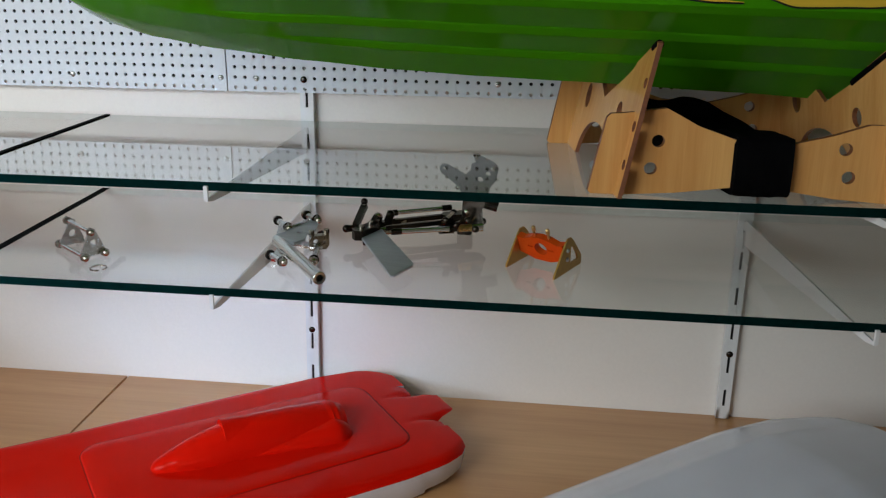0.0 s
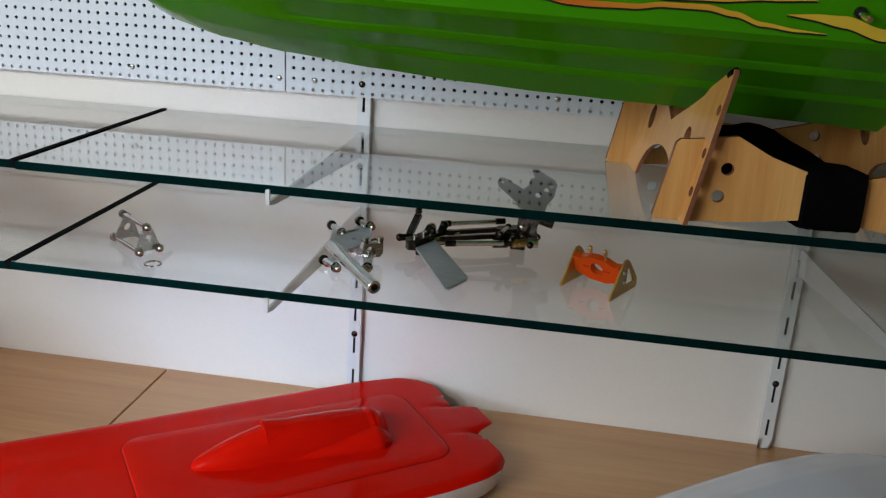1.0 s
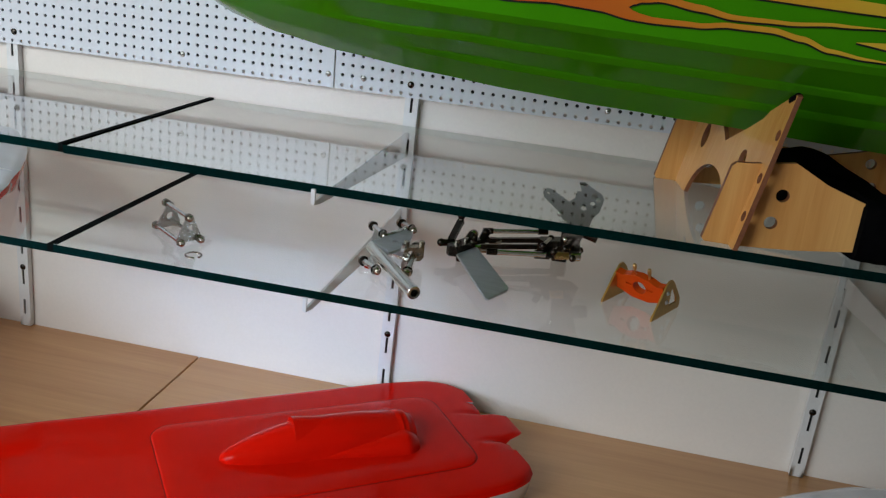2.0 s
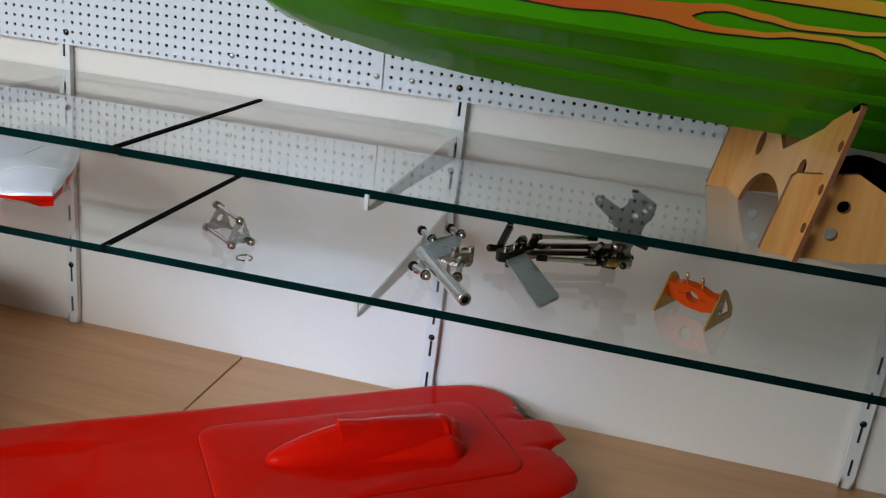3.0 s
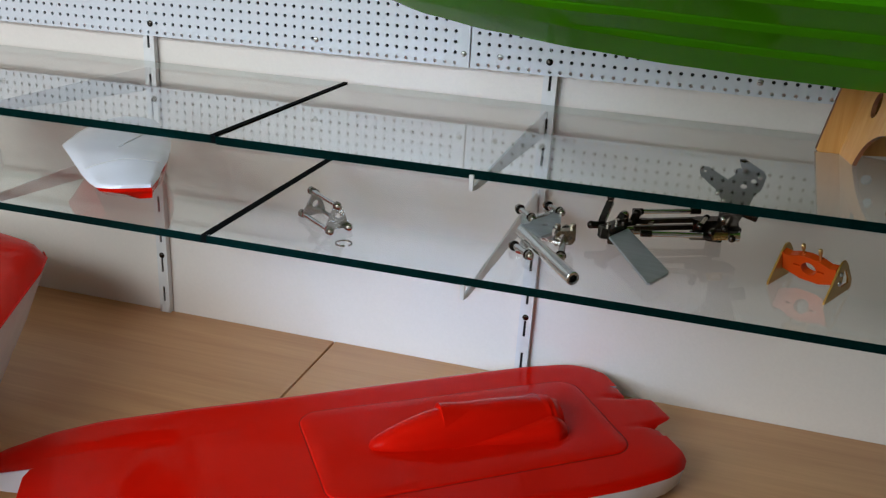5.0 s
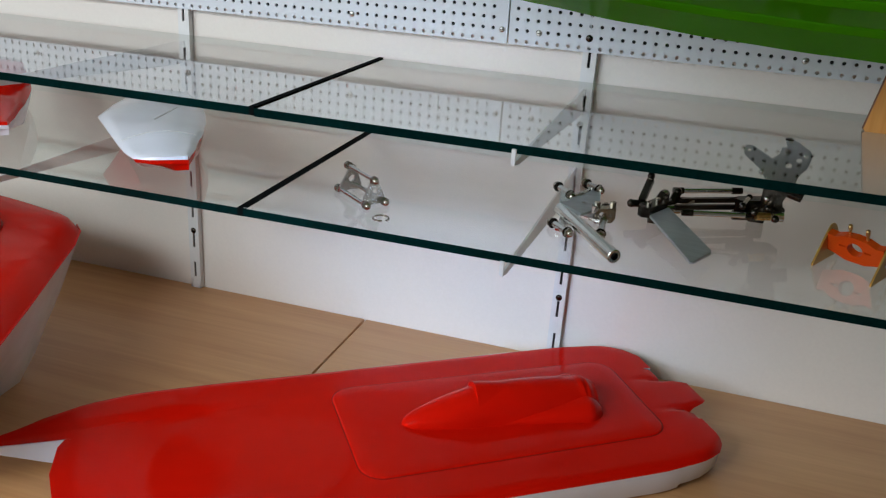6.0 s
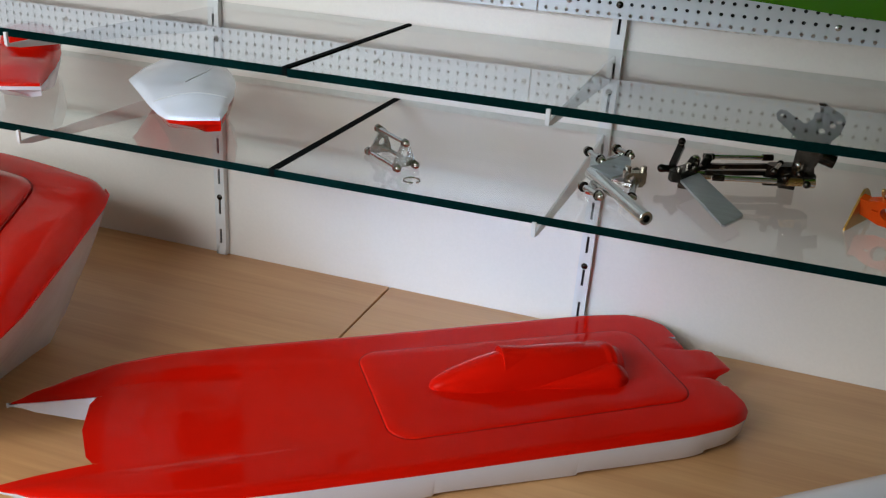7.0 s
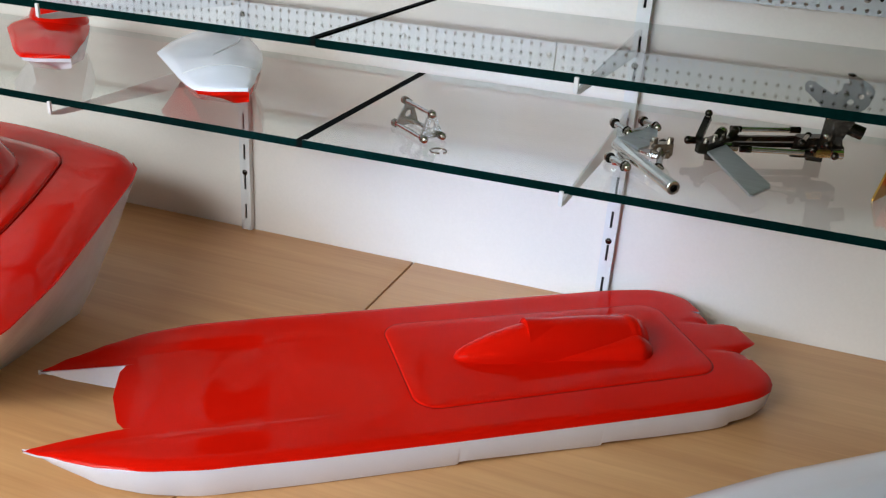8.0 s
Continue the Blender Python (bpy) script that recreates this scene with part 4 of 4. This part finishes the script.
def strut():
    """A shaft strut: thick tube clamped in a spider of plates and pins."""
    m = thing("shaft_strut", pose(0, 0, LOW), "polished aluminium shaft strut with open tube on glass shelf", "boat fitting")
    t0, t1 = Vector((-0.312, 1.128, 0.0165)), Vector((-0.2285, 1.015, 0.0125))
    d = (t1 - t0).normalized()
    bm = bmesh.new()
    q = d.to_track_quat("Z", "Y").to_matrix()
    rings = []
    for r, k in ((0.0045, 1.0), (0.0072, 1.0), (0.0078, 0.995), (0.0078, 0.0), (0.0045, 0.0), (0.0045, 0.9)):
        rings.append([tuple(t0 + (t1 - t0) * k + q @ Vector((r * math.cos(a), r * math.sin(a), 0))) for a in [2 * math.pi * j / 24 for j in range(24)]])
    tube = part("tube", loft(bm, rings, closed=True, caps=False), ALU, m, "thick open aluminium tube", smooth=40)
    # near-black rod plugs the bore, its colour doing for the shade
    part("bore", rod(bmesh.new(), t0 + d * 0.01, t1 - d * 0.006, 0.0044), DARK, tube, "dark fill for the shade in the tube bore")
    def P(x, y, z):
        return Vector((x, y, z))
    pins = [(P(-0.327, 1.180, 0.026), P(-0.308, 1.160, 0.024)), (P(-0.296, 1.205, 0.027), P(-0.279, 1.192, 0.026)), (P(-0.315, 1.105, 0.0055), P(-0.293, 1.083, 0.0055)), (P(-0.262, 1.150, 0.018), P(-0.257, 1.095, 0.0055))]
    for p, q2 in pins:
        part("pin", rod(bmesh.new(), p, q2, 0.0040), ALU, m)
        e = (q2 - p).normalized()
        for c, s in ((p, -1), (q2, 1)):
            nut = part("nut", ball(rod(bmesh.new(), c, c + e * s * 0.0038, 0.0060, 6), c + e * s * 0.0045, 0.0047), NUT, m, "round steel nut")
            part("washer", rod(bmesh.new(), c - e * s * 0.0012, c + e * s * 0.0002, 0.0064), GUN, nut, "dark washer")
    arms = [((-0.3165, 1.170, 0.025), (-0.304, 1.120, 0.017)), ((-0.304, 1.094, 0.0055), (-0.298, 1.125, 0.015)), ((-0.260, 1.122, 0.012), (-0.290, 1.130, 0.014))]
    for p, q2 in arms:
        p, q2 = Vector(p), Vector(q2)
        ax = (q2 - p).normalized()
        sd = ax.cross(Vector((0, 0, 1))).normalized()
        nr = sd.cross(ax)
        L = (q2 - p).length
        out = [(-0.005, -0.0045), (L * 0.5, -0.0075), (L + 0.005, -0.006), (L + 0.005, 0.006), (L * 0.5, 0.0075), (-0.005, 0.0045)]
        part("arm", plate(bmesh.new(), out, [], 0.0035, lambda a, b, c, p=p, ax=ax, sd=sd, nr=nr: p + ax * a + sd * b + nr * (c - 0.002)), ALU, m, "milled aluminium arm", smooth=0)
    # bent bracket lying over the tube, with a raised lip along its far side
    flat = [(-0.314, 1.128), (-0.305, 1.138), (-0.303, 1.158), (-0.296, 1.170), (-0.290, 1.186), (-0.288, 1.206), (-0.278, 1.200), (-0.274, 1.180), (-0.270, 1.152), (-0.2765, 1.137), (-0.273, 1.117), (-0.2825, 1.098), (-0.291, 1.108)]
    hub = part("bracket", plate(bmesh.new(), flat, [circle(-0.286, 1.140, 0.004)], 0.0032, lambda a, b, c: Vector((a, b, 0.0215 + c))), ALU_DULL, m, "pale milled bracket over the tube", smooth=0)
    for p, q2 in zip(flat[2:5], flat[3:6]):
        part("lip", rod(bmesh.new(), (*p, 0.0245), (*q2, 0.0245), 0.0030, 10), ALU, hub)
    cl = part("clamp", plate(bmesh.new(), [(-0.013, -0.009), (0.009, -0.009), (0.013, -0.004), (0.013, 0.009), (-0.009, 0.009), (-0.013, 0.004)], [circle(-0.004, 0.001, 0.0040), circle(0.0065, 0.0, 0.0022)], 0.012, lambda a, b, c: Vector((-0.262 + 0.85 * a + 0.3 * c, 1.138 + 0.5 * a - 0.9 * c, 0.016 + b))), NUT, m, "drilled clamp block", smooth=0)
    for a in (-0.008, 0.009):
        part("clamp_bolt", rod(bmesh.new(), (-0.262 + a, 1.138 + 0.55 * a, 0.024), (-0.262 + a, 1.138 + 0.55 * a, 0.0295), 0.0038, 8), NUT, cl, "steel bolt head")


strut()


def rudder():
    """A rudder assembly: blade, tiller head, push rods and transom bracket."""
    m = thing("rudder_assembly", pose(0, 0, LOW), "dark steel rudder assembly with grey blade on glass shelf", "rudder")
    c = [Vector((-0.210, 1.150, 0.0165)), Vector((-0.1925, 1.190, 0.0165)), Vector((-0.1310, 1.079, 0.0105)), Vector((-0.1505, 1.035, 0.0105))]
    bm = bmesh.new()
    def inset(p, k):
        g = sum(c, Vector()) / 4
        return p + (g - p) * k
    up = Vector((0, 0, 0.0014))
    corner = []
    for i, p in enumerate(c):
        a, b = c[i - 1], c[(i + 1) % 4]
        k = 0.10 if i >= 2 else 0.02
        corner += [p + (a - p).normalized() * 0.0045 * (k / 0.1), p + (b - p).normalized() * 0.0045 * (k / 0.1)]
    loft(bm, [[p - up for p in corner], [p + up * 0.6 for p in corner], [inset(p, 0.02) + up for p in corner]])
    part("blade", bm, ALU_DULL, m, "matt grey wedge blade", smooth=0)
    def bar(name, p, q, w, h, mat, label=""):
        p, q = Vector(p), Vector(q)
        ax = (q - p).normalized()
        sd = ax.cross(Vector((0, 0, 1))).normalized()
        nr = sd.cross(ax)
        L = (q - p).length
        out = [(0, -w / 2), (L, -w / 2), (L + w * 0.3, 0), (L, w / 2), (0, w / 2), (-w * 0.3, 0)]
        return part(name, plate(bmesh.new(), out, [], h, lambda a, b, t: p + ax * a + sd * b + nr * (t - h / 2)), mat, m, label, smooth=0)
    def pole(name, p, q, r, mat, label="", balls=0.0, bmat=None):
        o = part(name, rod(bmesh.new(), p, q, r), mat, m, label)
        if balls:
            for e in (p, q):
                part("ball_joint", ball(bmesh.new(), e, balls), bmat or GUN, o, "dark ball joint")
    bar("head", (-0.218, 1.160, 0.018), (-0.197, 1.203, 0.018), 0.017, 0.013, GUN, "dark tiller head")
    bar("tiller", (-0.224, 1.180, 0.024), (-0.220, 1.214, 0.040), 0.0085, 0.006, GUN, "upright tiller arm")
    pole("tiller_pin", (-0.220, 1.215, 0.038), (-0.220, 1.215, 0.046), 0.0038, NUT, "", 0.0048)
    pole("tiller_pin", (-0.236, 1.177, 0.020), (-0.222, 1.182, 0.020), 0.0046, GUN, "", 0.0052)
    pole("pivot", (-0.205, 1.198, 0.020), (-0.200, 1.204, 0.029), 0.0066, GUN, "", 0.0062, NUT)
    pole("pivot", (-0.190, 1.210, 0.018), (-0.186, 1.218, 0.029), 0.0055, GUN, "", 0.0058)
    pole("spacer", (-0.196, 1.192, 0.014), (-0.180, 1.200, 0.014), 0.0060, NUT, "steel spacer")
    pole("spacer", (-0.180, 1.214, 0.020), (-0.166, 1.219, 0.020), 0.0052, NUT, "steel spacer")
    for x, y in ((-0.214, 1.168), (-0.206, 1.186), (-0.199, 1.198)):
        part("cap_screw", rod(bmesh.new(), (x, y, 0.0235), (x, y, 0.0285), 0.0032, 10), NUT, m, "small steel cap screw")
    pole("push_rod", (-0.186, 1.235, 0.026), (-0.118, 1.262, 0.028), 0.0034, ALU, "polished push rod", 0.0042)
    pole("push_rod", (-0.168, 1.165, 0.023), (-0.098, 1.185, 0.024), 0.0036, ALU, "polished push rod", 0.0042)
    for p, q in (((-0.186, 1.235, 0.026), (-0.118, 1.262, 0.028)), ((-0.168, 1.165, 0.023), (-0.098, 1.185, 0.024))):
        p, q = Vector(p), Vector(q)
        e = (q - p).normalized()
        for c, sg in ((p, -1), (q, 1)):
            part("rod_end", rod(bmesh.new(), c - e * sg * 0.006, c + e * sg * 0.007, 0.0043, 12), GUN, m, "dark rod end")
    bar("side_bar", (-0.184, 1.208, 0.022), (-0.098, 1.254, 0.022), 0.0056, 0.006, GUN, "dark steel bar")
    bar("side_bar", (-0.184, 1.181, 0.022), (-0.090, 1.230, 0.022), 0.0050, 0.006, GUN, "dark steel bar")
    bar("bracket_block", (-0.112, 1.205, 0.028), (-0.070, 1.219, 0.030), 0.018, 0.018, GUN, "dark steel transom block")
    for x, z in ((-0.108, 0.036), (-0.094, 0.030), (-0.080, 0.037), (-0.070, 0.026)):
        pole("cross_bolt", (x, 1.180, z), (x + 0.006, 1.215, z), 0.0030, NUT, "", 0.0046)
    pole("spacer", (-0.118, 1.190, 0.020), (-0.100, 1.196, 0.020), 0.0058, GUN)
    pole("collar", (-0.092, 1.180, 0.026), (-0.076, 1.186, 0.026), 0.0048, BRASS, "brass collar")
    pole("shaft_tip", (-0.074, 1.187, 0.026), (-0.062, 1.191, 0.026), 0.0062, ALU, "bright shaft tip")
    pole("stub", (-0.066, 1.205, 0.056), (-0.044, 1.205, 0.050), 0.0080, GUN, "dark round stub")
    # upright cheek with two horns
    out = [(-0.018, 0.0), (0.010, 0.0), (0.007, 0.0148), (0.016, 0.0388), (0.019, 0.0508), (0.026, 0.0598), (0.029, 0.0758), (0.026, 0.0808), (0.003, 0.0928), (-0.003, 0.0918), (0.001, 0.0808), (-0.005, 0.0798), (-0.006, 0.0718), (-0.013, 0.0648), (-0.036, 0.0768), (-0.043, 0.0768), (-0.046, 0.0725), (-0.044, 0.0658), (-0.024, 0.0508), (-0.016, 0.0388)]
    part("cheek", plate(bmesh.new(), out, [circle(0.006, 0.060, 0.0036), circle(0.016, 0.068, 0.0032), circle(-0.0395, 0.0715, 0.0020)], 0.006, lambda a, b, t: Vector((-0.072 + a, 1.196 - 0.12 * a + t - 0.10 * b, 0.028 + b))), GUN, m, "horned steel cheek plate", smooth=0)
    for x, z in ((-0.094, 0.0765), (-0.086, 0.068), (-0.050, 0.103), (-0.083, 0.044)):
        part("bolt", ball(bmesh.new(), (x, 1.195 - 0.10 * (z - 0.028) - 0.12 * (x + 0.072), z), 0.0036), ALU, m, "bright bolt head")
    part("foot", box(bmesh.new(), -0.100, -0.080, 1.232, 1.246, 0.0, 0.020, 0.002), GUN, m, "dark steel foot")
    part("foot", box(bmesh.new(), -0.214, -0.199, 1.170, 1.192, 0.0, 0.012, 0.002), GUN, m, "dark steel foot")


rudder()


def clamp_mount():
    """An orange clamp bar between two gold triangular feet."""
    m = thing("motor_clamp", pose(0, 0, LOW), "orange motor clamp between gold triangular feet on glass shelf", "motor mount")
    l0, r0 = Vector((-0.026, 1.117, 0.0)), Vector((0.0315, 1.082, 0.0))
    ax = (r0 - l0).normalized()
    back = Vector((0.034, 0.070, 0)).normalized()
    for base, s in ((l0, -1), (r0, 1)):
        out = [(0.0, 0.0), (0.002, 0.0), (0.068, 0.0), (0.070, 0.0025), (0.069, 0.012), (0.047, 0.036), (0.040, 0.041), (0.032, 0.041), (0.026, 0.036), (0.0, 0.003)]
        hole = [[(0.040, 0.009), (0.060, 0.009), (0.058, 0.015), (0.046, 0.029), (0.041, 0.029)]]
        part("foot", plate(bmesh.new(), out, hole, 0.0022, lambda a, b, c, base=base: base + back * a + Vector((0, 0, b)) + ax * (c - 0.0011)), GOLD, m, "gold triangular foot", smooth=0)
    L = (r0 - l0).length
    mid = (l0 + r0) / 2 + back * 0.031 + Vector((0, 0, 0.0255))
    tilt = Vector((0, 0, 1)) * 0.92 - back * 0.39
    nrm = ax.cross(tilt).normalized()
    h = L / 2 - 0.0015
    out = [(-h, -0.012), (-h * 0.72, -0.0145), (-h * 0.35, -0.019), (h * 0.35, -0.019), (h * 0.72, -0.0145), (h, -0.012), (h, 0.011), (h * 0.74, 0.0095), (h * 0.40, 0.014), (0, 0.0155), (-h * 0.40, 0.014), (-h * 0.74, 0.0095), (-h, 0.011)]
    bm = plate(bmesh.new(), out, [circle(0, -0.001, 0.0088, 20), [(-0.0185, -0.0015), (-0.0105, -0.0015), (-0.0105, 0.0010), (-0.0185, 0.0010)], [(0.0105, -0.0015), (0.0185, -0.0015), (0.0185, 0.0010), (0.0105, 0.0010)]], 0.0095, lambda a, b, c: mid + ax * a + tilt * b + nrm * (c - 0.0045))
    part("clamp_bar", bm, ORANGE, m, "glossy orange clamp bar", smooth=0)
    for a in (-0.0085, 0.0115):
        p = mid + ax * a + tilt * 0.013
        sc = part("clamp_screw", rod(bmesh.new(), p, p + tilt * 0.0115, 0.0016), BRASS, m, "small brass clamp screw")
        part("screw_head", ball(rod(bmesh.new(), p + tilt * 0.009, p + tilt * 0.0130, 0.0024), p + tilt * 0.0132, 0.0026, 10), BRASS, sc)
    for b in (-0.006, 0.005):
        p = r0 + back * 0.031 + ax * 0.0012 + Vector((0, 0, 0.022 + b))
        part("bolt", ball(bmesh.new(), p, 0.0027), SCREW, m, "small steel bolt head")


clamp_mount()


def snap_ring():
    """A thin open spring ring with a small eye, flat on the glass."""
    c, pts = Vector((-0.507, 1.042, LOW + 0.0007)), []
    bm = bmesh.new()
    for k in range(25):
        a = radians(-30 + 330 * k / 24)
        pts.append(c + Vector((0.0095 * math.cos(a), 0.0095 * math.sin(a), 0)))
    for p, q in zip(pts, pts[1:]):
        rod(bm, p, q, 0.0011, 6)
    ball(bm, pts[0] + Vector((0.002, 0.0005, 0.0001)), 0.0008, 8)
    single("snap_ring", bm, NUT, "thin steel snap ring lying flat on the glass shelf", "snap ring")


snap_ring()
